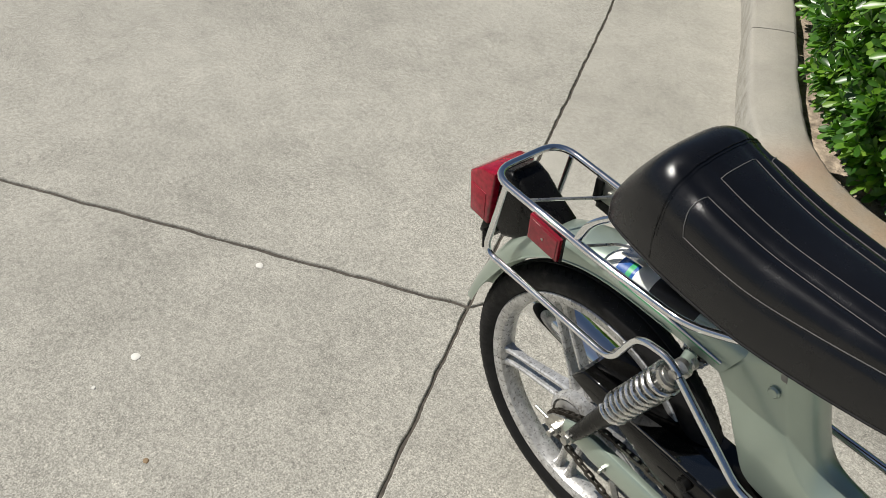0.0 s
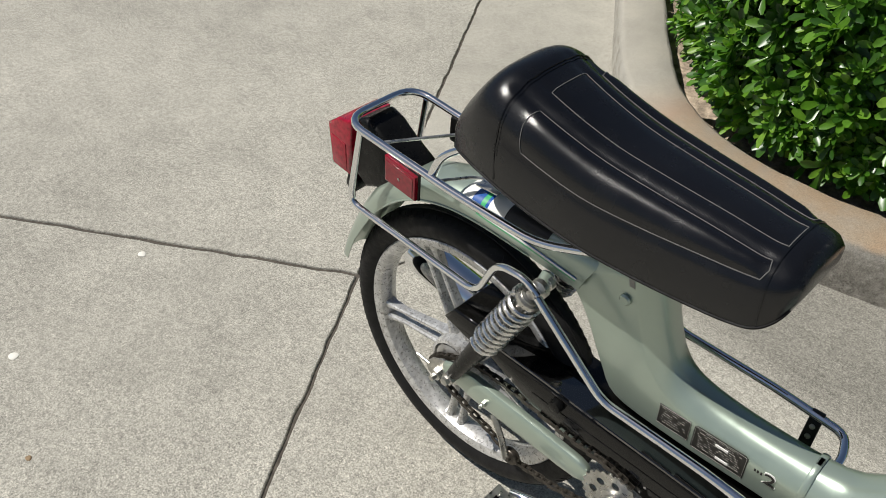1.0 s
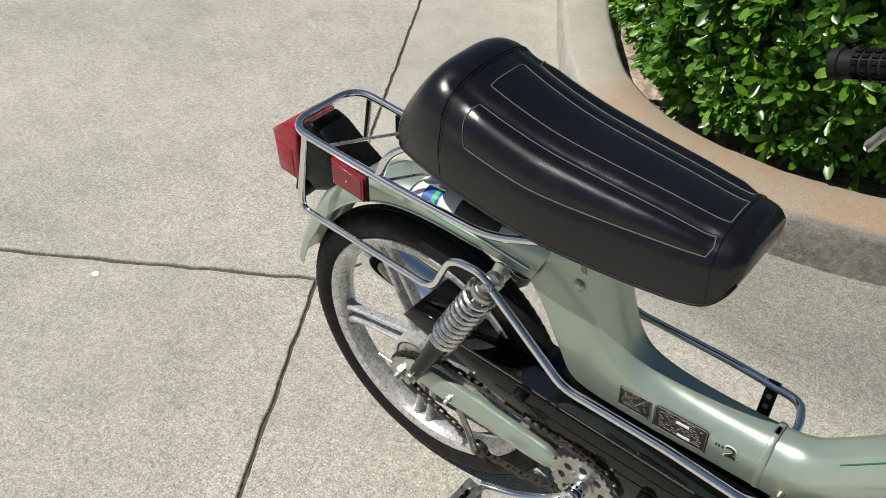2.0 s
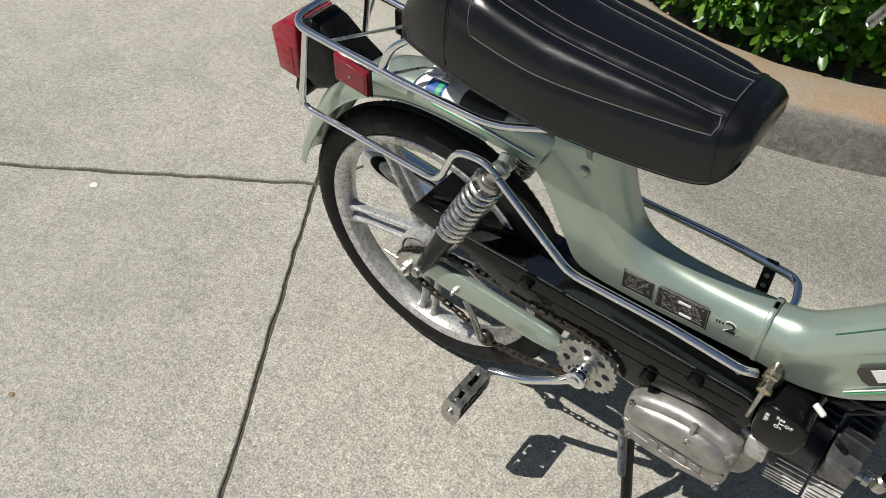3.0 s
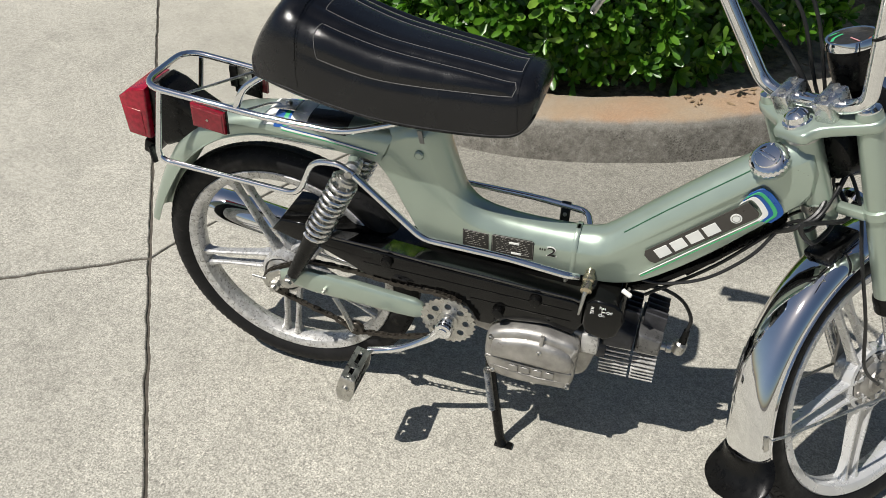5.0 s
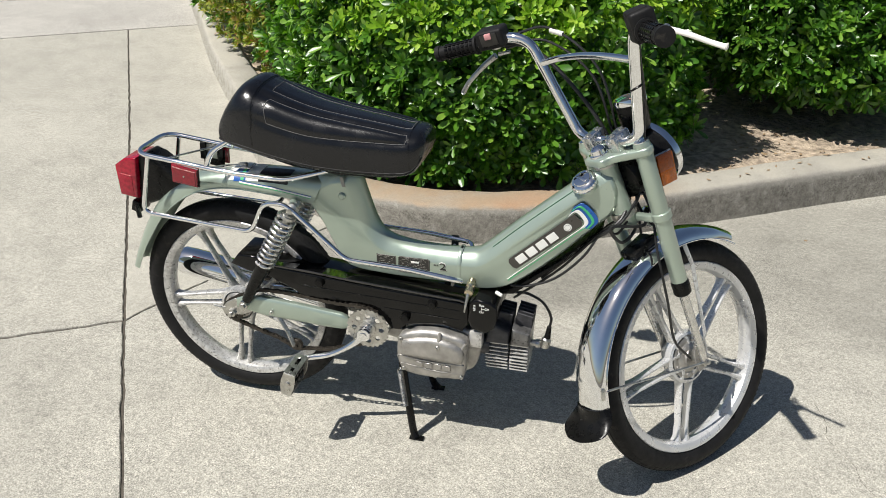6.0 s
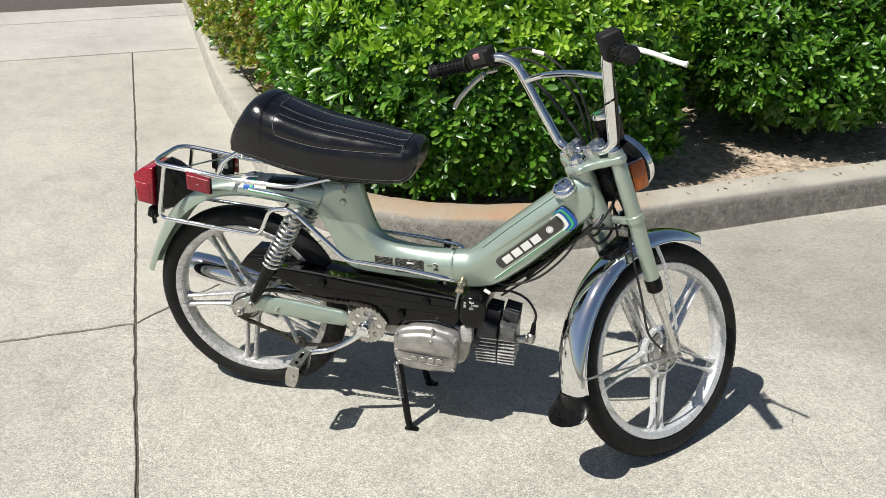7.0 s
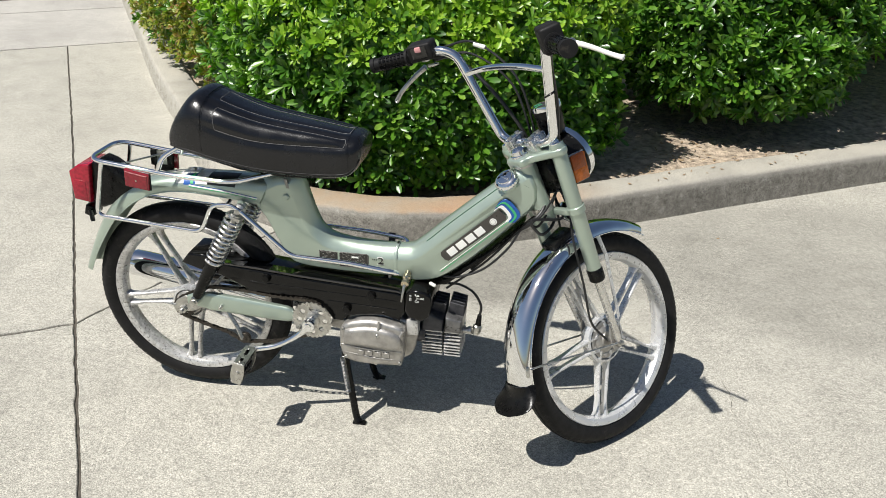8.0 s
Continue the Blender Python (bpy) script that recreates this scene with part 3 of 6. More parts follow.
def hedge(label, i0, i1, height, depth, n, seed):
    """A clipped hedge that follows the inside of the kerb: leaf whorls near its front, top and end faces, and stems within."""
    rng = random.Random(seed)
    base = beside((i0 + i1) // 2, 0.6)
    base.z = 0.04
    root = new("hedge")
    root.location = base
    tagged(root, label, "hedge", group="planter shrubs")
    green, old, young = [], [], []
    for _ in range(n):
        kind = rng.random()
        f = i0 + (i1 - i0) * rng.random()
        i = int(f)
        left = max(0.0, min(1.0, (34 - f) / 16))
        front = 0.235 - 0.14 * left - 0.06 * max(0.0, (21 - f) / 10)
        nz = noise.noise(Vector((f * 0.35, 0, 3.0)))
        top = height + 0.10 * nz + 0.06 * noise.noise(Vector((f * 1.3, 5, 0)))
        deep = 0.30 * rng.random() ** 1.8
        if kind < 0.54:
            z = 0.15 + (top - 0.15) * rng.random()
            belly = -0.05 * math.sin(math.pi * (z - 0.15) / (top - 0.15)) + 0.22 * max(0.0, (z / top - 0.72) / 0.28) ** 2
            d = front + belly + 0.085 * noise.noise(Vector((f * 0.9, z * 6, 1))) + 0.055 * noise.noise(Vector((f * 2.7, z * 15, 7))) + deep
            out, lift = -1.0, 0.55
        elif kind < 0.86:
            d = front + 0.10 + depth * rng.random()
            z = top - 0.10 * max(0, 1 - (d - front) / 0.25) ** 2 + 0.05 * noise.noise(Vector((f * 1.2, d * 7, 2))) + 0.03 * noise.noise(Vector((f * 4, d * 19, 2))) - deep * 0.7
            out, lift = -0.2, 1.0
        else:
            f = i1 - 0.4 - 2.2 * rng.random() ** 1.5
            i = int(f)
            d = front + depth * rng.random()
            if d > 0.52:
                f += 2.6 * min(1.0, (d - 0.52) / 0.25)
                i = int(f)
            z = 0.16 + (top - 0.2) * rng.random()
            out, lift = -0.2, 0.5
        a, b = beside(i, d), beside(min(i + 1, len(KLINE) - 1), d)
        p = a.lerp(b, f - i)
        p.z = z
        tdir = (KLINE[min(i + 1, len(KLINE) - 1)] - KLINE[i]).normalized()
        nrm = Vector((-tdir.y, tdir.x, 0))
        ax = nrm * out + Vector((0, 0, lift)) + (tdir * 0.7 if kind >= 0.86 else Vector()) + Vector((rng.uniform(-1, 1), rng.uniform(-1, 1), rng.uniform(-1, 1))) * 0.42
        item = (p - base, ax, rng.uniform(0.75, 1.22))
        if (z < 0.22 and d < 0.20) or (f > 103 and (z < 0.22 or d < 0.20)) or (f > 107.8 and d < 0.27):
            continue
        if f < 31 + 5 * noise.noise(p * 3) and rng.random() < 0.85:
            old.append(item)
        # upper whorls take the brighter green: the lit top is put into leaf colour
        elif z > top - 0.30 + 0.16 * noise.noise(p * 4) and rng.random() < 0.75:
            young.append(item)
        else:
            green.append(item)
    tagged(link("crown", leaf_mesh("crown", green, LEAF, rng), root), kind="stuff")
    tagged(link("crown_top", leaf_mesh("crown_top", young, LEAF_TOP_LIT, rng, (10, 14), (0.036, 0.060)), root, "yellow-green young top leaves with sunlight put into their colour"), kind="stuff")
    tagged(link("crown_edge", leaf_mesh("crown_edge", old, LEAF_OLD, rng, size=(0.034, 0.055)), root, "yellowing reddish leaves"), kind="stuff")
    bm = B()
    for f in range(i0 + 2, i1 - 1, 3):
        foot = beside(f, 0.60 + 0.1 * rng.uniform(-1, 1))
        foot.z = 0.02
        for k in range(7):
            tip = beside(max(0, min(len(KLINE) - 1, f + rng.randint(-3, 3))), 0.42 + 0.5 * rng.random())
            tip.z = rng.uniform(0.35, height - 0.12)
            mid = foot.lerp(tip, 0.5) + Vector((rng.uniform(-0.06, 0.06), rng.uniform(-0.06, 0.06), -0.03))
            tube(bm, smooth([foot - base, mid - base, tip - base], 4), [0.013 - 0.0011 * q for q in range(9)], 6)
    part("stem", bm, BARK, root)
    return root


hedge("dense clipped hedge of glossy green leaves behind the kerb", 5, 110, 0.97, 1.5, 13200, 5)
shrub("rounded green pittosporum shrub with bare soil under its skirt", [
    ((1.48, 2.40, 0.60), (0.40, 0.46, 0.40)), ((1.86, 2.50, 0.62), (0.38, 0.46, 0.40)), ((1.30, 2.72, 0.55), (0.30, 0.40, 0.42)), ((1.66, 2.22, 0.50), (0.40, 0.28, 0.26)), ((1.62, 2.70, 0.88), (0.58, 0.62, 0.42)),
    ((1.27, 2.42, 0.66), (0.28, 0.42, 0.38)), ((1.25, 3.1, 0.80), (0.50, 0.6, 0.62)), ((1.75, 3.4, 0.9), (0.7, 0.7, 0.62)), ((2.05, 3.1, 0.75), (0.40, 0.5, 0.5))],
    9, 8400, floor=0.23, stems=((1.6, 2.8), (2.0, 3.2)), clear=inside_kerb)
shrub("tall dark green pittosporum shrub at the planter's far end", [
    ((2.90, 3.12, 0.66), (0.50, 0.46, 0.46)), ((3.0, 3.7, 0.80), (0.70, 0.66, 0.60)), ((2.5, 3.9, 0.85), (0.6, 0.6, 0.6)), ((3.6, 4.4, 0.8), (0.9, 0.8, 0.65)), ((2.6, 4.6, 0.95), (1.0, 0.8, 0.7))],
    14, 3800, floor=0.22, stems=((2.9, 3.5), (2.7, 4.2)), clear=inside_kerb)
# ---- moped ----
moped = new("moped")
moped.matrix_basis = pose(-0.036, -0.023, 0, 0, 0, 1.0)
tagged(moped, "pale metallic green moped with a black seat on its stand", "moped")
RA = Vector((0.0, 0.0, 0.284))          # rear axle
RY = at(*RA, 90, 0, 0)                  # turns z to -y: the side that faces out


def wheel(name, label, m, parent, turn, drum, paint, back=0.0):
    """A cast wheel: z of m is its axle, towards the moped's right."""
    bm = B()
    lathe(bm, [(0.2145, -0.0218), (0.2245, -0.0225), (0.2265, -0.0205), (0.2255, -0.018), (0.2190, -0.016), (0.2120, -0.010), (0.2120, 0.010),
               (0.2190, 0.016), (0.2255, 0.018), (0.2265, 0.0205), (0.2245, 0.0225), (0.2145, 0.0218), (0.2085, 0.0185), (0.2045, 0.009), (0.2030, 0.0), (0.2045, -0.009), (0.2085, -0.0185)], m, 72, True)
    rim = part(name, bm, paint, parent, label)
    bm = B()
    prof = [(0.2235, -0.0175)] + [(0.2475 + 0.0265 * math.cos(a), 0.0285 * math.sin(a)) for a in (math.radians(d) for d in range(-128, 129, 16))] + [(0.2235, 0.0175), (0.216, 0.0), ]
    lathe(bm, prof, m, 72, True)
    tyre = part("tyre", bm, RUBBER, rim)
    # tread: shoulder blocks and a raised centre rib
    bm = B()
    for k in range(108):
        a = 2 * math.pi * k / 108
        for s in (-1, 1):
            ph = math.radians(40) * s
            r = 0.2473 + 0.0264 * math.cos(ph)
            mm = m @ Matrix.Rotation(a + (0.02 if s > 0 else 0.06), 4, "Z") @ Matrix.Translation((r, 0, 0.0288 * math.sin(ph))) @ Matrix.Rotation(-ph, 4, "Y") @ Matrix.Rotation(0.5 * s, 4, "X")
            block(bm, (0.0009, 0.0078, 0.010), mm, 0)
    lathe(bm, [(0.272, -0.0065), (0.2752, -0.0055), (0.2752, 0.0055), (0.272, 0.0065)], m, 72, True)
    part("tread", bm, RUBBER, rim)
    bm = B()
    lathe(bm, [(0.010, -0.048), (0.030, -0.046), (0.034, -0.030), (0.034, 0.020 - back), (drum, 0.024 - back), (drum + 0.002, 0.030 - back), (drum, 0.046 - back), (drum - 0.006, 0.048 - back), (drum - 0.009, 0.040 - back), (0.020, 0.040 - back)], m, 40)
    part("hub", bm, paint, rim, "painted drum brake hub")
    bm = B()
    lathe(bm, [(drum - 0.0115, 0.038 - back), (drum - 0.0115, 0.0465 - back), (drum - 0.016, 0.0485 - back), (0.036, 0.0465 - back), (0.030, 0.051 - back), (0.022, 0.053 - back), (0.020, 0.058 - back), (0.010, 0.059 - back)], m, 40)
    for k in range(6):
        a = 2 * math.pi * k / 6
        lathe(bm, [(0.0050, 0.045 - back), (0.0050, 0.0515 - back), (0.003, 0.0525 - back)], m @ Matrix.Translation(((drum - 0.019) * math.cos(a), (drum - 0.019) * math.sin(a), 0)), 8)
    part("brake_plate", bm, CAST, rim, "cast aluminium brake plate with bolts")
    part("axle_sleeve", lathe(B(), [(0.0105, 0.050 - back), (0.0105, 0.056 - back), (0.0080, 0.0565 - back), (0.0080, 0.060 - back * 0.3)], m, 16), STEEL, rim)
    for k in range(5):
        for s in (-1, 1):
            bm, rings = B(), []
            for r, off, w, dz in ((0.030, 0.018, 0.0075, 0.016), (0.07, 0.0160, 0.0045, 0.0105), (0.16, 0.0130, 0.0038, 0.0085), (0.192, 0.0135, 0.0054, 0.0098), (0.206, 0.015, 0.0100, 0.0120)):
                y = off * s
                rings.append([Vector((r, y - w, -dz * 0.8)), Vector((r, y + w, -dz * 0.8)), Vector((r, y + w, dz * 0.7)), Vector((r, y + w * 0.45, dz)), Vector((r, y - w * 0.45, dz)), Vector((r, y - w, dz * 0.7))])
            rot = m @ Matrix.Rotation(turn + 2 * math.pi * k / 5, 4, "Z")
            loft(bm, [[rot @ p for p in ring] for ring in rings])
            part("spoke", bm, paint, rim, angle=30)
    return rim


rear = wheel("rear_wheel", "white-silver five-spoke cast rear wheel", RY, moped, math.radians(46), 0.046, WHEEL_OLD)

# main frame: seat tower, spine and tank in one pressed shell
OUT = curve2([(0.205, 0.612), (0.225, 0.650)], 2) + curve2([(0.262, 0.672), (0.296, 0.678), (0.326, 0.668), (0.345, 0.614), (0.358, 0.572), (0.374, 0.536), (0.402, 0.512), (0.46, 0.500), (0.54, 0.497), (0.598, 0.501), (0.628, 0.518), (0.70, 0.586), (0.78, 0.658), (0.845, 0.7145), (0.872, 0.735)], 4)
TOPS = len(OUT)
OUT += [(0.900, 0.722), (0.915, 0.690)] + curve2([(0.918, 0.655), (0.905, 0.628), (0.885, 0.609), (0.79, 0.510), (0.735, 0.460), (0.692, 0.428), (0.655, 0.414), (0.62, 0.409), (0.585, 0.413), (0.52, 0.414), (0.40, 0.415), (0.30, 0.428), (0.262, 0.482), (0.232, 0.545), (0.205, 0.585)], 4)


def frame_width(x, z):
    w = 1.0
    if x < 0.40:
        w = 1.0 + 0.10 * min(1, max(0, (z - 0.52) / 0.12))
    if x > 0.60:
        w = 1.08
    if x > 0.80:
        w = 1.08 - 0.22 * min(1, (x - 0.80) / 0.10)
    return w


# a flat side, a crease, a sloping shoulder and a rounded crest; tighter along the underside
SHOULDER = [(0.032, -0.0360), (0.0295, -0.0358), (0.0265, -0.0348), (0.021, -0.0318), (0.0135, -0.0272), (0.0065, -0.0215), (0.0020, -0.0155), (0.0, -0.008)]
bm = puff(B(), OUT, -0.036, 0.036, 0.014, 5, frame_width, SHOULDER, [1.0 if i < TOPS else 0.40 for i in range(len(OUT))])
def seam_band(x0, x1):
    """A weld band round the spine, 1.2 mm proud of it."""
    bm, rings = B(), []
    half = [(0.0372, 0.425)] + [(-y + 0.0012, 0.5012 - d) for d, y in SHOULDER]
    ring = [(y, z) for y, z in half] + [(-y, z) for y, z in half[::-1]]
    for x in (x0, x0 + 0.002, x1 - 0.002, x1):
        k = 0.975 if x in (x0, x1) else 1.0
        rings.append([Vector((x, y * k, 0.46 + (z - 0.46) * k)) for y, z in ring])
    return loft(bm, rings)


frame_shell = part("frame", bm, PAINT, moped, "pressed steel frame in pale metallic green", angle=50)
bm = seam_band(0.567, 0.576)
part("frame_seam", bm, PAINT, frame_shell)
EASE = [1.0 if i < TOPS else 0.40 for i in range(len(OUT))]
crest = inset([Vector(p) for p in OUT[::-1]], 0.0090, EASE[::-1])[::-1]
stripe = [(q.x, -0.0241 * frame_width(q.x, q.y), q.y) for k, q in enumerate(crest) if k < TOPS and 0.64 < q.x < 0.845]
bm = tube(B(), stripe, 0.0010, 6)  # pinstripe along the tank's crest
part("pinstripe", bm, GREEN_DARK, frame_shell, "thin dark green pinstripe")
bm = B()
lathe(bm, [(0.0085, 0), (0.0085, 0.006), (0.006, 0.0085), (0.001, 0.009)], axis_matrix((0.297, -0.0365, 0.617), (0, -1, 0)), 16)
part("grommet", bm, PAINT, frame_shell)
bm = puff(B(), [(0.2985, 0.640), (0.307, 0.640), (0.302, 0.664), (0.2935, 0.664)], -0.0405, -0.0385, 0.0007, 1)
part("tower_label", bm, PRINT, frame_shell, "small foil sticker")

# dark belly under the tank
bm = puff(B(), [(0.668, 0.412), (0.70, 0.425), (0.80, 0.508), (0.888, 0.600), (0.884, 0.592), (0.80, 0.495), (0.70, 0.407), (0.675, 0.403)][::-1], -0.026, 0.026, 0.004, 2)
part("tank_belly", bm, PLASTIC, moped, "black strip under the tank")

# decals on the frame
SIDE = -0.0405


def decal(name, pts, material, y=SIDE, parent=None, label=""):
    return part(name, puff(B(), pts, y - 0.0008, y + 0.0012, 0.0004, 1), material, parent or frame_shell, label)


def along(a, b, s, d):
    """A point s of the way from a to b, moved d to the left of the line."""
    a, b = Vector(a), Vector(b)
    t = (b - a).normalized()
    p = a.lerp(b, s) + Vector((-t.y, t.x)) * d
    return (p.x, p.y)


PA, PB = (0.693, 0.4905), (0.838, 0.6225)
decal("name_panel", [along(PA, PB, 0.0, -0.006), along(PA, PB, 0.03, -0.0145), along(PA, PB, 0.97, -0.0145), along(PA, PB, 1.0, -0.009), along(PA, PB, 0.985, 0.0165), along(PA, PB, 0.03, 0.0145), along(PA, PB, 0.0, 0.008)], PANEL, label="dark name panel with pale block shapes")
for k in range(4):
    s = 0.095 + k * 0.152
    decal("name_bar", [along(PA, PB, s, -0.0095), along(PA, PB, s + 0.122, -0.0095), along(PA, PB, s + 0.122, 0.0095), along(PA, PB, s, 0.0095)], WHITE, SIDE - 0.0006)
bm = B()
lathe(bm, [(0.0088, 0), (0.0088, 0.0010), (0.001, 0.0012)], axis_matrix((*along(PA, PB, 0.83, 0.0), 0)[:1] + (SIDE - 0.0004,) + along(PA, PB, 0.83, 0.0)[1:], (0, -1, 0)), 20)
part("badge", bm, WHITE, frame_shell, "round pale badge")
bx, bz = along(PA, PB, 0.83, 0.0)
part("badge_mark", tube(B(), [(bx + 0.0062 * math.cos(a), SIDE - 0.0016, bz + 0.0062 * math.sin(a)) for a in (2 * math.pi * k / 20 for k in range(20))], 0.0005, 5, True), PRINT, frame_shell)
for mat_, lo, hi in ((WHITE, 0.003, 0.0118), (BLUE, 0.0118, 0.0330), (GREEN, 0.0185, 0.0245)):
    for y_ in (SIDE + 0.0005,):
        pts = []
        for d in (lo, hi):
            row = [along(PA, PB, 0.90 + d * 4.2, 0.0175 + d * 0.35), along(PA, PB, 1.0 + d * 4.6, 0.0165 + d * 0.2), along(PA, PB, 1.0 + d * 4.8, -0.010 - d * 0.4), along(PA, PB, 0.93 + d * 3, -0.0165 - d * 0.5)]
            pts.append(row)
        decal("stripe", curve2(pts[0], 5) + curve2(pts[1], 5)[::-1], mat_, SIDE + (0.0001 if mat_ is GREEN else 0.0009))
for mat_, d, w in ((WHITE, -0.0235, 0.0016), (GREEN, -0.0270, 0.0013)):
    decal("stripe", [along(PA, PB, -0.16, d), along(PA, PB, 0.99, d + 0.004), along(PA, PB, 0.99, d + 0.004 + w), along(PA, PB, -0.16, d + w)], mat_, SIDE + 0.0006)
plate = decal("rating_plate", [(0.373, 0.4420), (0.421, 0.4400), (0.421, 0.4750), (0.373, 0.4770)], DECAL, -0.0362, label="black rating plate with unreadable print")
plate2 = decal("maker_plate", [(0.426, 0.4360), (0.502, 0.4360), (0.502, 0.4735), (0.498, 0.4770), (0.430, 0.4770), (0.426, 0.4735)], DECAL, -0.0362, label="black maker plate with unreadable print")
rng = random.Random(8)
for owner, x0, x1, top, rows_n, gap in ((plate, 0.3765, 0.4175, 0.4725, 7, 0.0042), (plate2, 0.4305, 0.4975, 0.4735, 9, 0.0038)):
    bm = B()  # lines of print too small to read
    for k in range(rows_n):
        x, z = x0 + rng.uniform(0, 0.006), top - gap * k
        while x < x1 - 0.004:
            w = min(rng.uniform(0.0012, 0.0052), x1 - x)
            block(bm, (w, 0.0006, 0.0008), at(x + w / 2, -0.0371, z), 0)
            x += w + rng.choice((0.0010, 0.0018, 0.0032, 0.0085))
    part("print", bm, PRINT, owner, "unreadable pale print")
    zl, zh = (0.4415, 0.4755) if owner is plate else (0.4370, 0.4760)
    xl, xh = x0 - 0.0027, x1 + 0.0028
    part("border", tube(B(), fillet([(xl, -0.0371, zl), (xl, -0.0371, zh), (xh, -0.0371, zh), (xh, -0.0371, zl)], 0.003, 3), 0.00035, 5, True), PRINT, owner)
for x, z in ((0.458, 0.4635), (0.462, 0.4420)):
    decal("stamped_field", [(x, z), (x + 0.018, z), (x + 0.018, z + 0.0042), (x, z + 0.0042)], WHITE, -0.0372, plate2)
letters("2", 0.0305, WHITE, at(0.5335, -0.0365, 0.4615, 90, 0, 0) @ Matrix.Diagonal((1.38, 1, 1, 1)), "number_outline", frame_shell, 0.0006)
letters("2", 0.026, DECAL, at(0.5335, -0.0372, 0.4615, 90, 0, 0) @ Matrix.Diagonal((1.35, 1, 1, 1)), "model_number", frame_shell, 0.0008)
for x in (0.512, 0.516, 0.5205):
    decal("model_bar", [(x, 0.4625), (x + 0.0022, 0.4625), (x + 0.0022, 0.4665), (x, 0.4665)], DECAL, -0.0365)

# rear mudguard, a pressed channel that grows out of the seat tower
ST = [(0.255, 0.652, 0.225, 0.590, 0.043), (0.15, 0.6525, 0.142, 0.6005, 0.0445), (0.06, 0.649, 0.06, 0.6075, 0.0455), (0.0, 0.643, 0.002, 0.6065, 0.046), (-0.05, 0.634, -0.046, 0.597, 0.046), (-0.10, 0.6175, -0.093, 0.5785, 0.046),
      (-0.15, 0.588, -0.137, 0.549, 0.046), (-0.195, 0.545, -0.177, 0.511, 0.0455), (-0.235, 0.487, -0.211, 0.465, 0.044), (-0.268, 0.425, -0.245, 0.413, 0.041), (-0.290, 0.378, -0.268, 0.370, 0.037), (-0.303, 0.350, -0.281, 0.345, 0.032)]
ctl = list(zip(*[smooth([(s[0], s[1], 0) for s in ST], 4), smooth([(s[2], s[3], s[4]) for s in ST], 4)]))


def guard_ring(top, bot, thick):
    up = Vector((top.x - bot.x, 0, top.y - bot.y))
    base = Vector((bot.x, 0, bot.y))
    ring = []
    for sgn in (0, 1):
        hw, sc = (bot.z, 1.0) if sgn == 0 else (bot.z - thick, 1.0 - thick / up.length)
        arc = [base + Vector((0, -hw * math.copysign(abs(math.cos(a)) ** 0.55, math.cos(a)), 0)) + up * sc * math.sin(a) ** 0.75 for a in (math.pi * i / 14 for i in range(15))]
        ring += arc if sgn == 0 else arc[::-1]
    return ring


bm = loft(B(), [guard_ring(t, b, 0.0018) for t, b in ctl])
mudguard = part("rear_mudguard", bm, PAINT, moped, "pale green rear mudguard", angle=60)
bm = tube(B(), smooth([(b.x, -b.z - 0.0004, b.y + 0.0015) for t, b in ctl[4:40:4]], 4), 0.0018, 8)
tube(bm, smooth([(b.x, b.z + 0.0004, b.y + 0.0015) for t, b in ctl[4:40:4]], 4), 0.0018, 8)
part("rolled_edge", bm, PAINT, mudguard)


def side_decal(name, pts, material, off):
    """A decal that wraps the mudguard: (position along it 0 to 1, height 0 to 1) points."""
    bm = B()
    cols = []
    for s, h0, h1 in pts:
        i = min(int(s * 12), 11) + 4
        f = s * 12 - min(int(s * 12), 11)
        t, b = ctl[i - 4][0].lerp(ctl[i - 3][0], f), ctl[i - 4][1].lerp(ctl[i - 3][1], f)
        up, base = Vector((t.x - b.x, 0, t.y - b.y)), Vector((b.x, 0, b.y))
        col = []
        for k in range(9):
            a = math.pi * (h0 + (h1 - h0) * k / 8)
            hw = b.z + off
            col.append(bm.verts.new(base + Vector((0, -hw * math.copysign(abs(math.cos(a)) ** 0.55, math.cos(a)), 0)) + up * (1 + off / up.length) * abs(math.sin(a)) ** 0.75))
        cols.append(col)
    for a, b in zip(cols, cols[1:]):
        for k in range(8):
            bm.faces.new((a[k], a[k + 1], b[k + 1], b[k]))
    return part(name, bm, material, mudguard)


for mat_, s0, s1, h0, off in ((WHITE, 0.83, 0.95, 0.165, 0.0007), (BLUE, 0.735, 0.83, 0.135, 0.0007), (GREEN, 0.695, 0.735, 0.165, 0.0008), (BLUE, 0.670, 0.695, 0.165, 0.0007), (WHITE, 0.54, 0.670, 0.165, 0.0007), (DECAL, 0.27, 0.54, 0.165, 0.0007)):
    side_decal("stripe", [(s0 + (s1 - s0) * q / 2, h0, 0.86 if mat_ is not DECAL else 0.5) for q in range(3)], mat_, off)
for mat_, lo, hi in ((BLUE, 0.110, 0.122), (WHITE, 0.082, 0.108), (GREEN, 0.068, 0.080)):
    side_decal("stripe", [(s_, lo * f_, hi * f_) for s_, f_ in ((0.04, 0.50), (0.2, 0.62), (0.4, 0.85), (0.60, 1.05), (0.70, 1.22), (0.75, 1.38))], mat_, 0.0011)

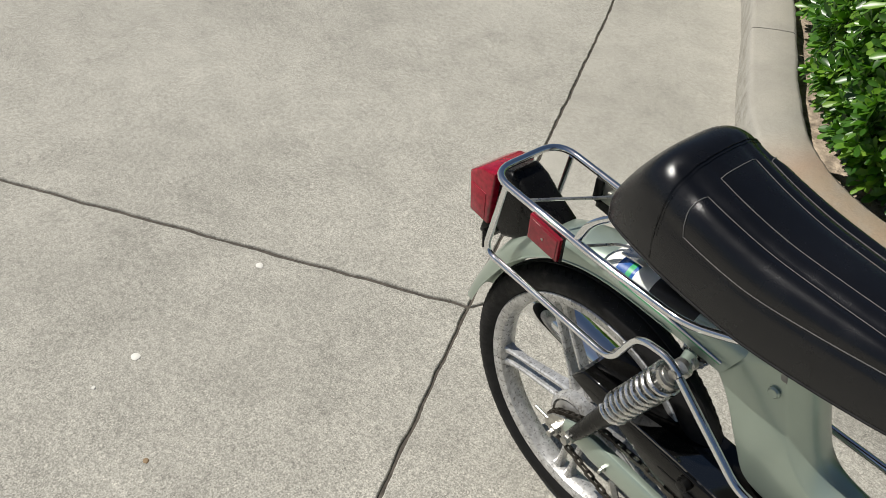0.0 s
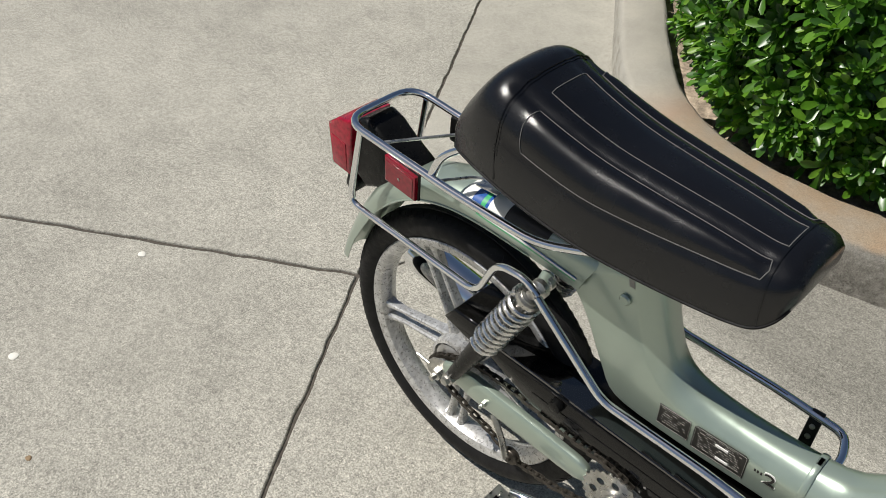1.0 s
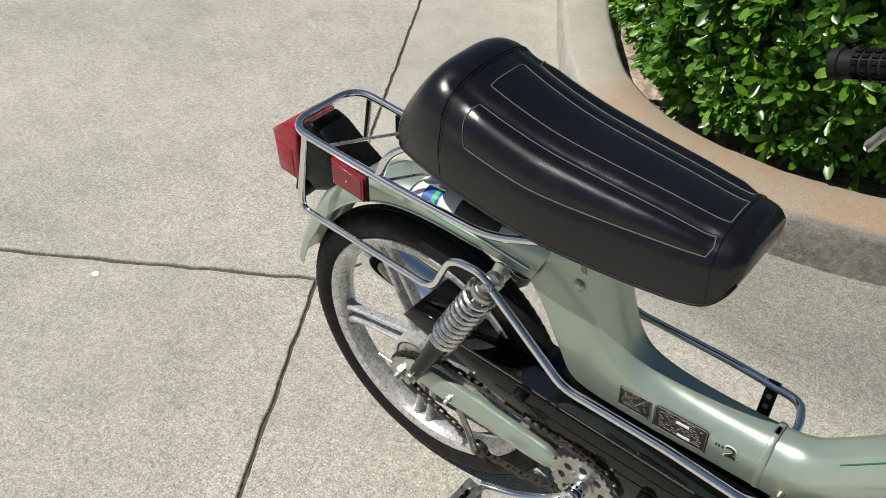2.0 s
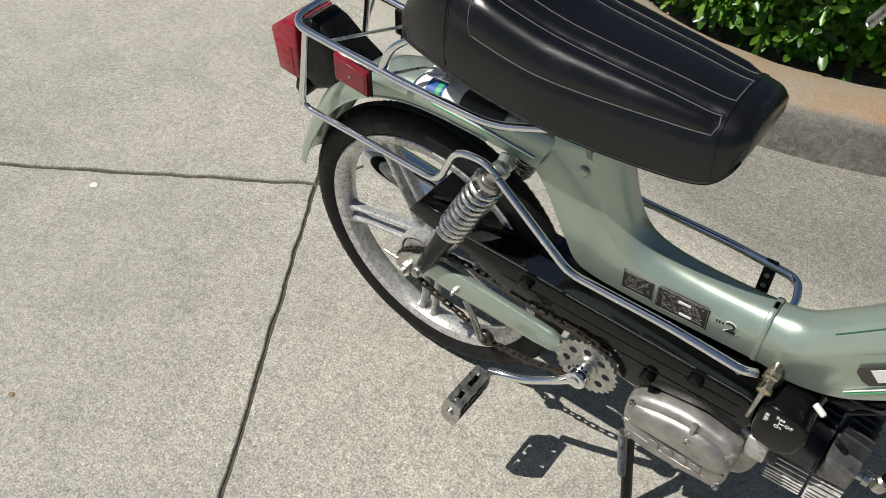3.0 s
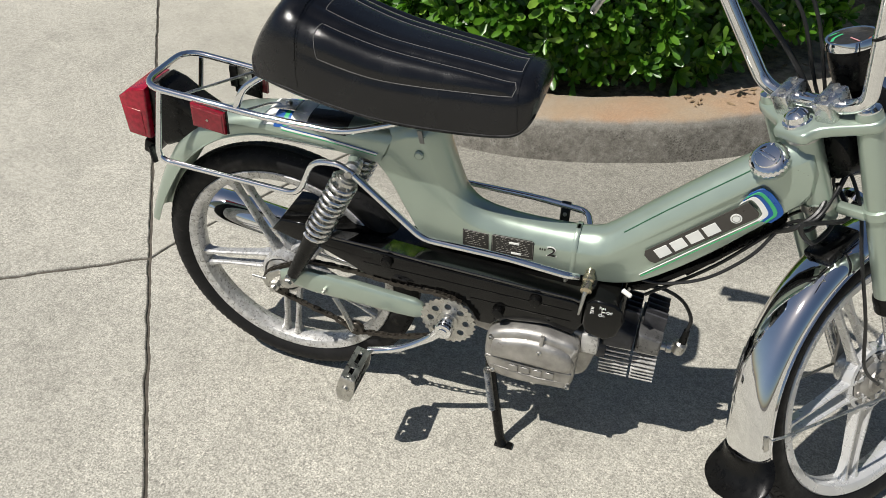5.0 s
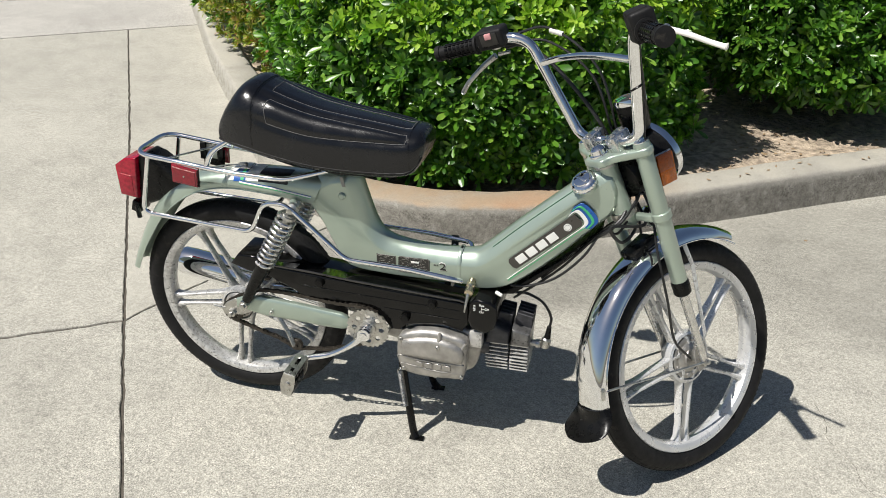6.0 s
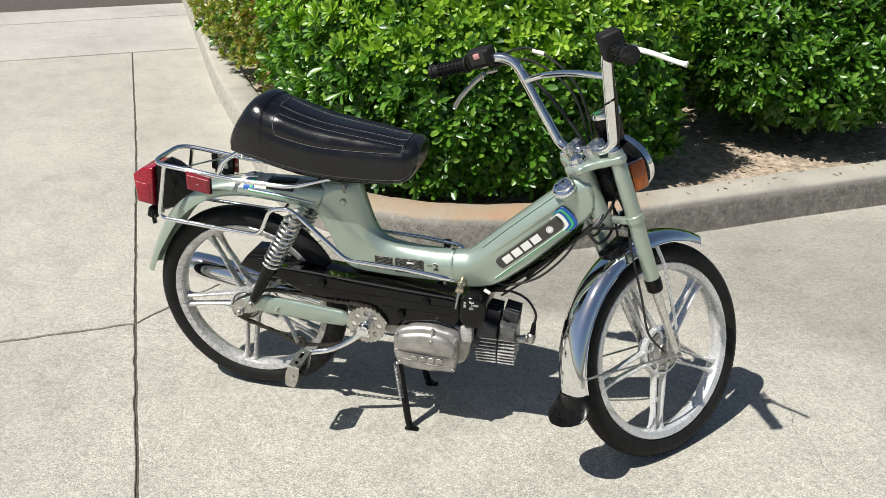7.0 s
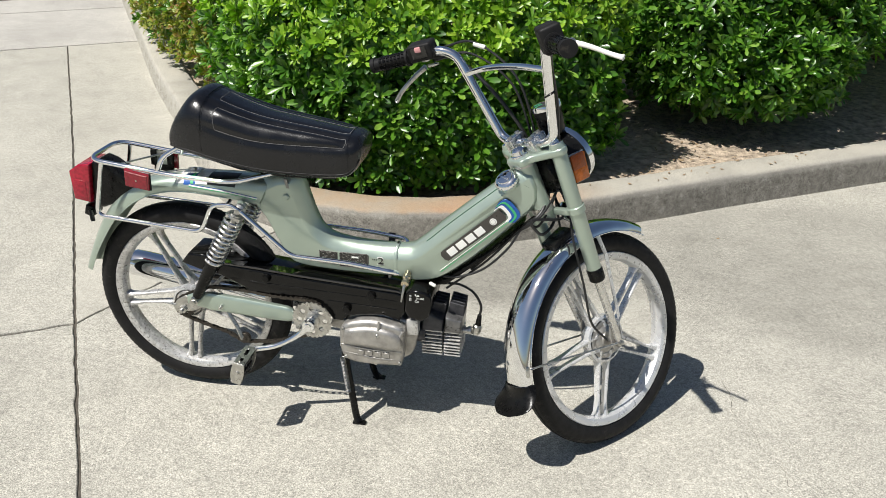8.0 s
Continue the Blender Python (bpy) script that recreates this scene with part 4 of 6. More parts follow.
# seat
SEAT = [(0.014, 0.738, 0.752, 0.046), (0.019, 0.736, 0.774, 0.064), (0.030, 0.733, 0.800, 0.076), (0.050, 0.728, 0.832, 0.085), (0.078, 0.721, 0.864, 0.093), (0.105, 0.715, 0.872, 0.097), (0.135, 0.709, 0.860, 0.099), (0.19, 0.699, 0.838, 0.099),
        (0.25, 0.691, 0.820, 0.098), (0.32, 0.686, 0.808, 0.092), (0.39, 0.685, 0.798, 0.085), (0.44, 0.687, 0.790, 0.079), (0.468, 0.694, 0.787, 0.074), (0.486, 0.714, 0.783, 0.066), (0.497, 0.744, 0.774, 0.052)]
SEAT = [(p.x, p.y, p.z, q.y) for p, q in zip(smooth([s[:3] for s in SEAT], 5), smooth([(s[0], s[3], 0) for s in SEAT], 5))]


def seat_at(x):
    for a, b in zip(SEAT, SEAT[1:]):
        if x <= b[0]:
            f = (x - a[0]) / (b[0] - a[0])
            return [p + (q - p) * f for p, q in zip(a, b)]
    return list(SEAT[-1])


def seat_point(x, a):
    _, zb, zt, w = seat_at(x)
    zm = zb + (zt - zb) * 0.34
    c, s = math.cos(a), math.sin(a)
    y = w * math.copysign(abs(c) ** (0.70 if s > 0 else 0.45), c) * (1.0 if s > 0 else 0.985)
    if s >= 0:
        z = zm + (zt - zm) * s ** 0.58
    else:
        z = zm - (zm - zb) * abs(s) ** 0.35
    if s > 0 and 0.10 < x < 0.47:  # quilted: sunk along the sewn lines
        f = (x - 0.142) / 0.316
        deg = math.degrees(a if c > 0 else math.pi - a)
        sink = math.exp(-((abs(y) - 0.062 + 0.014 * f) / 0.0065) ** 2) + math.exp(-((abs(y) - 0.034 + 0.011 * f) / 0.0055) ** 2) * 0.6
        z -= 0.0036 * min(1.0, sink) * min(1, (0.47 - x) / 0.02, (x - 0.10) / 0.04)
        edge, rim = 0.062 - 0.014 * f, w * math.cos(math.radians(13.4 + 15.6 * f - 12 * f * (1 - f))) ** 0.70
        u = (rim - abs(y)) / max(0.004, rim - edge)
        if 0 < u < 1 and 0.02 < f < 1:  # the padded side panel swells between its seams
            swell = 0.0045 * math.sin(math.pi * u) * min(1, f / 0.08, (1 - f) / 0.06)
            y, z = y + math.copysign(0.6 * swell, y), z + 0.8 * swell
        y *= 1 - 0.034 * math.exp(-((deg - 13.4 - 15.6 * f + 12 * f * (1 - f)) / 5.0) ** 2) * min(1, (0.47 - x) / 0.02, (x - 0.10) / 0.04)
    return Vector((x, y, z))


def seat_top(x, y, lift=0.0):
    lo, hi = 0.0, math.pi / 2
    for _ in range(26):
        mid = (lo + hi) / 2
        if seat_point(x, mid).y > abs(y):
            lo = mid
        else:
            hi = mid
    p = seat_point(x, lo)
    return Vector((x, math.copysign(p.y, y), p.z + lift))


xs = [s[0] for s in SEAT]
bm = loft(B(), [[seat_point(x, 2 * math.pi * k / 120) for k in range(120)] for x in xs])
seat = part("seat", bm, VINYL, moped, "long black vinyl seat with pale stitching", angle=70)


def stitch(pts, r=0.0007, closed=True):
    """Thread along (x, degrees round the seat) points."""
    dense = []
    loop = pts + pts[:1] if closed else pts
    for a, b in zip(loop, loop[1:]):
        k = max(2, int(max(abs(a[0] - b[0]) / 0.006, abs(a[1] - b[1]) / 4)))
        dense += [(a[0] + (b[0] - a[0]) * i / k, a[1] + (b[1] - a[1]) * i / k) for i in range(k)]
    part("stitching", tube(B(), [seat_point(x, radians(a)) + Vector((0, -0.0004 * math.cos(radians(a)) * -1, 0.0004)) for x, a in dense], r, 6, closed), STITCH, seat)


def y_angle(x, y):
    lo, hi = 0.0, 90.0
    for _ in range(24):
        mid = (lo + hi) / 2
        lo, hi = (mid, hi) if seat_point(x, radians(mid)).y > abs(y) else (lo, mid)
    return lo if y > 0 else 180 - lo


def loop_pts(x0, x1, upper, lower):
    """A long panel: its upper edge at y (rear, front), its lower edge at degrees (rear, front)."""
    s = 1 if upper[0] > 0 else -1
    ex = [x0 + (x1 - x0) * i / 10 for i in range(11)]
    top = [(x, y_angle(x, upper[0] + (upper[1] - upper[0]) * i / 10)) for i, x in enumerate(ex)]
    sag = [lower[0] + (lower[1] - lower[0]) * i / 10 - 12 * (i / 10) * (1 - i / 10) for i in range(11)]
    low = [(x, a if s > 0 else 180 - a) for x, a in zip(ex, sag)]
    top[0] = (x0 + 0.006, top[0][1])
    low[0] = (x0 + 0.006, low[0][1])
    return top + [(x1 + 0.004, (top[-1][1] + low[-1][1]) / 2)] + low[::-1] + [(x0, (top[0][1] + low[0][1]) / 2)]


for s in (-1, 1):
    stitch(loop_pts(0.148, 0.458, (0.062 * s, 0.048 * s), (13.4, 29.0)))
mid_x = [0.148 + 0.314 * i / 10 for i in range(11)]
stitch([(x, y_angle(x, 0.034 - 0.011 * i / 10)) for i, x in enumerate(mid_x)] + [(x, y_angle(x, -0.034 + 0.011 * i / 10)) for i, x in list(enumerate(mid_x))[::-1]])
for x0, bow in ((0.116, 0.006),):
    part("seam", tube(B(), [seat_point(x0 + bow * math.sin(a), a) + Vector((0, 0, 0.0004)) for a in (math.radians(d) for d in range(-6, 187, 4))], 0.0013, 6), VINYL, seat)
    part("stitching", tube(B(), [seat_point(x0 + 0.004 + bow * math.sin(a), a) + Vector((0, 0, 0.0006)) for a in (math.radians(d) for d in range(2, 179, 4))], 0.0007, 5), VINYL, seat)
part("stitching", tube(B(), [seat_point(0.468 - 0.004 * math.sin(a), a) * 1.0 + Vector((0.0006, 0, 0.0005)) for a in (math.radians(d) for d in range(-8, 189, 4))], 0.0011, 5), VINYL, seat)
part("welt", tube(B(), [seat_point(x, math.radians(-14)) + Vector((0, 0.0005, 0)) for x in xs[2:-2]], 0.0020, 6), RUBBER, seat)
part("welt", tube(B(), [seat_point(x, math.radians(194)) for x in xs[2:-2]], 0.0020, 6), RUBBER, seat)
bm = puff(B(), [(0.05, 0.740), (0.11, 0.722), (0.20, 0.704), (0.30, 0.694), (0.43, 0.694), (0.43, 0.680), (0.30, 0.674), (0.19, 0.684), (0.09, 0.708), (0.05, 0.726)], -0.055, 0.055, 0.003, 1)
part("seat_pan", bm, PLASTIC, seat)

# carrier: a bent chrome loop over the mudguard with side stays
R = 0.0062
rack = B()
loop = fillet([(0.297, -0.038, 0.686), (0.235, -0.060, 0.672), (0.172, -0.070, 0.655), (0.02, -0.070, 0.661), (-0.205, -0.072, 0.687), (-0.205, 0.072, 0.687), (0.02, 0.070, 0.661), (0.172, 0.070, 0.655), (0.235, 0.060, 0.672), (0.297, 0.038, 0.686)], 0.042, 6)
carrier = part("carrier", tube(rack, loop, R, 12), CHROME, moped, "chromed tubular luggage carrier")
for s in (-1, 1):
    st = fillet([(-0.172, s * 0.070, 0.679), (-0.207, s * 0.074, 0.535), (0.08, s * 0.080, 0.518), (0.118, s * 0.083, 0.598), (0.170, s * 0.086, 0.603), (0.195, s * 0.087, 0.588)], 0.026, 6)
    part("stay", tube(B(), st, 0.0056, 12), CHROME, carrier)
    part("hoop_leg", tube(B(), fillet([(-0.024, s * 0.069, 0.664), (-0.010, s * 0.062, 0.704), (0.026, s * 0.036, 0.7245)], 0.018, 5), 0.0068, 10, flat=0.55), CHROME, carrier)
part("hoop", tube(B(), fillet([(0.028, -0.036, 0.722), (0.034, 0, 0.724), (0.028, 0.036, 0.722)], 0.01, 3), 0.0055, 10, flat=0.55), CHROME, carrier)
part("spring_rod", tube(B(), [(-0.125, -0.066, 0.678), (-0.045, 0.066, 0.673)], 0.0026, 8), STEEL, carrier)
part("spring_rod", tube(B(), fillet([(-0.01, -0.064, 0.664), (0.008, -0.012, 0.653), (0.03, 0.0, 0.652)], 0.02, 4), 0.0024, 8), STEEL, carrier)
bm = block(B(), (0.044, 0.002, 0.038), at(-0.084, 0.0705, 0.650, 0, 4, 0), 0.0006)
lathe(bm, [(0.0055, 0), (0.0055, 0.004), (0.002, 0.005)], axis_matrix((-0.084, 0.0695, 0.652), (0, -1, 0)), 6)
far_refl = part("side_reflector", puff(B(), [(-0.108, 0.628), (-0.045, 0.619), (-0.042, 0.661), (-0.1055, 0.6725)], 0.0725, 0.083, 0.0022, 2), RED, carrier, "red rectangular side reflector")
part("bracket", bm, STEEL, far_refl, "drilled steel mounting tab")
part("backing", block(B(), (0.056, 0.003, 0.048), at(-0.081, 0.0725, 0.635, 0, 8, 0), 0.001), PLASTIC, far_refl)
for x in (-0.107, -0.061):
    part("rubber_pad", block(B(), (0.016, 0.010, 0.044), at(x, 0.069, 0.650, 0, 4, 0), 0.003), PLASTIC, far_refl)
bm = block(B(), (0.040, 0.034, 0.003), at(0.045, -0.01, 0.656, 0, -2, 0), 0.001)
lathe(bm, [(0.0065, 0), (0.0065, 0.005), (0.003, 0.007)], axis_matrix((0.047, -0.01, 0.657), (0, 0, 1)), 6)
part("clamp", bm, STEEL, carrier, "steel clamp and bolt")
bm = puff(B(), [(-0.108, 0.628), (-0.045, 0.619), (-0.042, 0.661), (-0.1055, 0.6725)], -0.083, -0.0725, 0.0022, 2)
refl = part("side_reflector", bm, RED, carrier, "red rectangular side reflector")
bm = puff(B(), [(-0.110, 0.626), (-0.043, 0.617), (-0.040, 0.663), (-0.1075, 0.6745)], -0.0765, -0.0715, 0.001, 1)
part("backing", bm, PLASTIC, refl)
for q in ([(-0.1045, 0.631), (-0.0485, 0.623), (-0.0460, 0.6575), (-0.1020, 0.6675)],):
    part("lens_panel", puff(B(), q, -0.0842, -0.0815, 0.0008, 1), RED, refl)
part("rivet", lathe(B(), [(0.0022, 0), (0.0022, 0.0012), (0.001, 0.0016)], axis_matrix((-0.0755, -0.0840, 0.6445), (0, -1, 0)), 10), STEEL, refl)

# tail lamp
bm = puff(B(), [(-0.285, 0.560), (-0.240, 0.553), (-0.226, 0.660), (-0.258, 0.657), (-0.287, 0.637)], -0.044, 0.044, 0.005, 3)
lens = part("tail_lamp", bm, TAIL, moped, "boxy red plastic tail lamp")
for z0, z1 in ((0.567, 0.616),):
    bm = puff(B(), [(-0.281, z0), (-0.246, z0 - 0.004), (-0.244, z1 - 0.003), (-0.281, z1 + 0.003)], -0.0455, -0.042, 0.0015, 2)
    part("side_lens", bm, TAIL, lens)
bm = puff(B(), [(-0.242, 0.556), (-0.215, 0.535), (-0.185, 0.548), (-0.105, 0.592), (-0.11, 0.612), (-0.155, 0.640), (-0.180, 0.660), (-0.206, 0.670), (-0.228, 0.660)], -0.034, 0.034, 0.012, 4)
part("lamp_housing", bm, PLASTIC, moped, "black moulded tail lamp housing")
bm = block(B(), (0.026, 0.05, 0.030), at(-0.262, 0, 0.520, 0, 18, 0), 0.004)
part("lamp_bracket", bm, PLASTIC, moped)
part("lamp_plug", tube(B(), [(-0.255, -0.03, 0.527), (-0.248, -0.036, 0.497)], 0.006, 8), PLASTIC, moped)

# shock absorbers
def shock(s):
    top, bot = Vector((0.187, 0.084 * s, 0.588)), Vector((0.046, 0.096 * s, 0.324))
    d = (bot - top).normalized()
    bm = tube(B(), [top + d * 0.014, top + d * 0.20], 0.0085, 12)
    body = part("shock_absorber", bm, STEEL, moped, "chromed coil-spring shock absorber")
    pts, turns, n = [], 10, 14
    u = d.orthogonal().normalized()
    v = d.cross(u)
    for k in range(turns * n + 1):
        a = 2 * math.pi * k / n
        pts.append(top + d * (0.020 + 0.142 * k / (turns * n)) + (u * math.cos(a) + v * math.sin(a)) * 0.0215)
    part("spring", tube(B(), pts, 0.0044, 8), POLISHED, body)
    part("lower_sleeve", tube(B(), [top + d * 0.156, top + d * 0.165, top + d * 0.20, top + d * 0.285], [0.021, 0.0195, 0.0165, 0.012], 14), PLASTIC, body)
    bm = lathe(B(), [(0.004, 0), (0.0115, 0.001), (0.0115, 0.010), (0.009, 0.012), (0.009, 0.016), (0.0145, 0.018), (0.0145, 0.026), (0.008, 0.030), (0.007, 0.042), (0.003, 0.043)], axis_matrix((top.x, 0.052 * s, top.z), (0, s, 0)), 18)
    part("top_bolt", bm, STEEL, body)
    part("spring_cap", tube(B(), [top + d * 0.008, top + d * 0.009, top + d * 0.012, top + d * 0.0125, top + d * 0.019], [0.009, 0.0150, 0.0155, 0.0195, 0.0205], 16), STEEL, body)
    bm = lathe(B(), [(0.012, 0), (0.012, 0.016), (0.008, 0.017), (0.008, 0.024), (0.003, 0.025)], axis_matrix((bot.x, 0.090 * s, bot.z), (0, s, 0)), 6)
    part("lower_nut", bm, STEEL, body)
    bm = tube(B(), fillet([(top.x - 0.006, s * 0.05, top.z + 0.006), (top.x, s * 0.075, top.z)], 0.005), 0.010, 12)
    part("top_boss", bm, PAINT, body)


shock(-1)
shock(1)

# swinging arm
for s in (-1, 1):
    bm, rings = B(), []
    for x, z, h, w in ((0.020, 0.318, 0.013, 0.005), (0.045, 0.321, 0.020, 0.007), (0.085, 0.320, 0.0265, 0.010), (0.18, 0.3145, 0.0255, 0.011), (0.26, 0.309, 0.0235, 0.011), (0.295, 0.307, 0.0220, 0.010), (0.309, 0.306, 0.017, 0.008), (0.315, 0.306, 0.008, 0.004)):
        rings.append([Vector((x, s * 0.083 + w * math.copysign(abs(math.cos(a)) ** 0.7, math.cos(a)), z + h * math.copysign(abs(math.sin(a)) ** 0.7, math.sin(a)))) for a in (2 * math.pi * k / 16 for k in range(16))])
    arm = part("swing_arm", loft(B(), rings), PAINT, moped, "pale green swinging arm")
    bm = lathe(B(), [(0.0055, 0), (0.0055, 0.005), (0.0035, 0.006), (0.0035, 0.012)], axis_matrix((0.116, s * 0.093, 0.312), (0, s, 0)), 6)
    part("bolt", bm, STEEL, arm)
    bm = puff(B(), [(-0.022, 0.274), (0.028, 0.281), (0.06, 0.296), (0.05, 0.318), (0.012, 0.326), (-0.012, 0.312), (-0.028, 0.292)], s * 0.079 - 0.0022, s * 0.079 + 0.0022, 0.0008, 1)
    part("axle_plate", bm, STEEL, arm)
    bm = lathe(B(), [(0.011, 0), (0.011, 0.008), (0.006, 0.009), (0.006, 0.018), (0.002, 0.019)], axis_matrix((0.0, s * 0.079, 0.284), (0, s, 0)), 6)
    lathe(bm, [(0.0028, 0), (0.0028, 0.03)], axis_matrix((-0.018, s * 0.082, 0.296), (-1, 0, 0.1)), 8)
    part("axle_nut", bm, STEEL, arm)

# drive: chainwheel, crank, pedals, chains
CR = Vector((0.362, 0, 0.300))


def chainwheel(r, y, teeth, holes, hole_r, hr, name, label, at_c, parent, mat_=STEEL):
    """A toothed disc with lightening holes cut through."""
    bm = B()
    n = teeth * 4
    outer = []
    for k in range(n):
        rr = r + (0.0035 if k % 4 in (1, 2) else 0.0)
        outer.append((rr, 2 * math.pi * k / n))
    seg = 10
    lay = {}
    for yy in (y - 0.0015, y + 0.0015):
        ov = [bm.verts.new((at_c.x + q * math.cos(a), yy, at_c.z + q * math.sin(a))) for q, a in outer]
        es = [bm.edges.new((ov[k], ov[(k + 1) % n])) for k in range(n)]
        for h in range(holes):
            a0 = 2 * math.pi * h / holes
            hv = [bm.verts.new((at_c.x + hr * math.cos(a0) + hole_r * math.cos(2 * math.pi * k / seg), yy, at_c.z + hr * math.sin(a0) + hole_r * math.sin(2 * math.pi * k / seg))) for k in range(seg)]
            es += [bm.edges.new((hv[k], hv[(k + 1) % seg])) for k in range(seg)]
            lay.setdefault(h, []).append(hv)
        lay.setdefault("o", []).append(ov)
        bmesh.ops.triangle_fill(bm, use_beauty=True, edges=es)
    for key, (a, b) in lay.items():
        k2 = len(a)
        for k in range(k2):
            bm.faces.new((a[k], a[(k + 1) % k2], b[(k + 1) % k2], b[k]))
    return part(name, bm, mat_, parent, label)


cw = chainwheel(0.050, -0.0900, 26, 8, 0.0068, 0.034, "chainwheel", "drilled steel pedal chainwheel", CR, moped)
bm = lathe(B(), [(0.020, 0), (0.020, 0.006), (0.013, 0.008), (0.012, 0.016), (0.009, 0.017), (0.009, 0.034), (0.004, 0.035)], axis_matrix((CR.x, -0.0885, CR.z), (0, -1, 0)), 20)
part("spindle", bm, STEEL, cw)
chainwheel(0.026, -0.072, 14, 5, 0.003, 0.018, "rear_sprocket", "oily rear sprocket", RA, moped, GREASE)


def pedal_set(s, inner, outer_x, ang):
    """Crank arm and pedal on side s; ang: the pedal's own tilt."""
    p0 = Vector((CR.x, s * 0.112, CR.z))
    k = -s
    path = smooth([p0, Vector((CR.x - 0.030 * k, s * 0.114, CR.z - 0.033)), Vector((CR.x - 0.085 * k, s * 0.124, CR.z - 0.066)), Vector((inner.x, s * 0.138, inner.z))], 6)
    n = len(path)
    arm = part("crank", tube(B(), path, [0.0105 - 0.0035 * min(1, i / (n * 0.45)) for i in range(n)], 12), CHROME, moped, "chromed cranked pedal arm")
    bm = lathe(B(), [(0.004, 0), (0.0155, 0.001), (0.017, 0.004), (0.017, 0.020), (0.0155, 0.023), (0.009, 0.0235), (0.008, 0.026), (0.003, 0.0265)], axis_matrix((p0.x, s * 0.101, p0.z), (0, s, 0)), 24)
    part("crank_boss", bm, CHROME, arm)
    m = at(inner.x - 0.009 * k, s * 0.190, inner.z - 0.014, 0, ang, 0)
    bm = tube(B(), [m @ Vector((0, s * -0.05, 0)), m @ Vector((0, s * 0.045, 0))], 0.007, 12)
    ped = part("pedal", bm, STEEL, arm, "steel framed pedal with black rubber blocks")
    for yy in (-0.040, 0.040):  # pointed end plates
        bm = puff(B(), [(-0.030, -0.014), (-0.030, 0.014), (-0.010, 0.017), (0.012, 0.017), (0.033, 0.012), (0.033, -0.010), (0.012, -0.017), (-0.010, -0.017)], yy - 0.0013, yy + 0.0013, 0.0005, 1)
        bmesh.ops.transform(bm, matrix=m, verts=bm.verts)
        part("end_plate", bm, STEEL, ped)
    for zz in (-0.015, 0.015):
        bm = B()
        for q in range(4):
            block(bm, (0.020, 0.0125, 0.020), m @ Matrix.Translation((zz, -0.0285 + 0.019 * q, 0.002)), 0.002)
        tube(bm, [m @ Vector((zz, -0.037, 0.0)), m @ Vector((zz, 0.037, 0.0))], 0.005, 8)
        part("rubber_block", bm, PLASTIC, ped)
    for xx in (-0.030, 0.030):
        bm = B()
        for yc, ln in ((-0.034, 0.012), (-0.006, 0.014), (0.032, 0.016)):
            block(bm, (0.0016, ln, 0.0085), m @ Matrix.Translation((xx, yc, -0.0005)), 0.0003, 1)
        for zc, w in ((-0.0095, 0.0095), (0.0090, 0.0105)):
            block(bm, (0.0016, 0.080, w), m @ Matrix.Translation((xx, 0, zc)), 0.0003, 1)
        strip = part("tread_strip", bm, STEEL, ped, "slotted steel tread strip")
        for q in (-0.031, 0.030):
            bm = lathe(B(), [(0.0034, -0.0022), (0.0034, 0.0022), (0.0018, 0.0024)], m @ axis_matrix((xx, q, 0.0), (math.copysign(1, xx), 0, 0)), 10)
            part("rivet", bm, STEEL, strip)


pedal_set(-1, Vector((0.216, 0, 0.222)), 0.2, 104)
pedal_set(1, Vector((0.508, 0, 0.222)), 0.2, 20)


def chain(path, name, label, y, slope=0.0, link_len=0.0115):
    """Side plates and rollers along a path in the plane y."""
    pts = [Vector((p[0], y + slope * p[0], p[1])) for p in path]
    pts = smooth(pts, 12)
    bm = B()
    walked, last, flip = 0.0, pts[0], 0
    for a, b in zip(pts, pts[1:]):
        walked += (b - a).length
        if walked >= link_len:
            d = (b - last)
            mid = (b + last) / 2
            ang = math.degrees(math.atan2(d.z, d.x))
            w = 0.0042 if flip else 0.0030
            for s in (-1, 1):
                block(bm, (d.length * 1.08, 0.0011, 0.0078 if flip else 0.0070), at(mid.x, mid.y + s * w, mid.z, 0, -ang, 0), 0)
            lathe(bm, [(0.0038, -0.003), (0.0038, 0.003)], axis_matrix(b, (0, 1, 0)), 8)
            last, walked, flip = b, 0.0, 1 - flip
    return part(name, bm, GREASE, moped, label)


chain([(0.385, 0.345), (0.345, 0.354), (0.27, 0.353), (0.17, 0.358), (0.08, 0.354), (0.02, 0.328), (-0.022, 0.300), (-0.028, 0.278), (-0.008, 0.258), (0.06, 0.236), (0.115, 0.222), (0.150, 0.205), (0.172, 0.201), (0.20, 0.206), (0.25, 0.214), (0.31, 0.236), (0.345, 0.249), (0.375, 0.249)], "chain", "oily black pedal chain", -0.066, -0.050)
bm = lathe(B(), [(0.004, 0), (0.015, 0.001), (0.016, 0.003), (0.013, 0.004), (0.013, 0.009), (0.016, 0.010), (0.015, 0.012), (0.006, 0.013), (0.005, 0.018)], axis_matrix((0.168, -0.0755, 0.217), (0, -1, 0)), 20)
tens = part("chain_tensioner", bm, GREASE, moped, "greasy chain tensioner wheel on an arm")
part("tensioner_arm", tube(B(), [(0.166, -0.092, 0.217), (0.152, -0.090, 0.255), (0.130, -0.086, 0.292)], 0.0055, 8, flat=0.5), STEEL, tens)
chain([(0.46, 0.33), (0.30, 0.330), (0.1, 0.322), (0.0, 0.318)], "drive_chain", "oily final drive chain", 0.045)

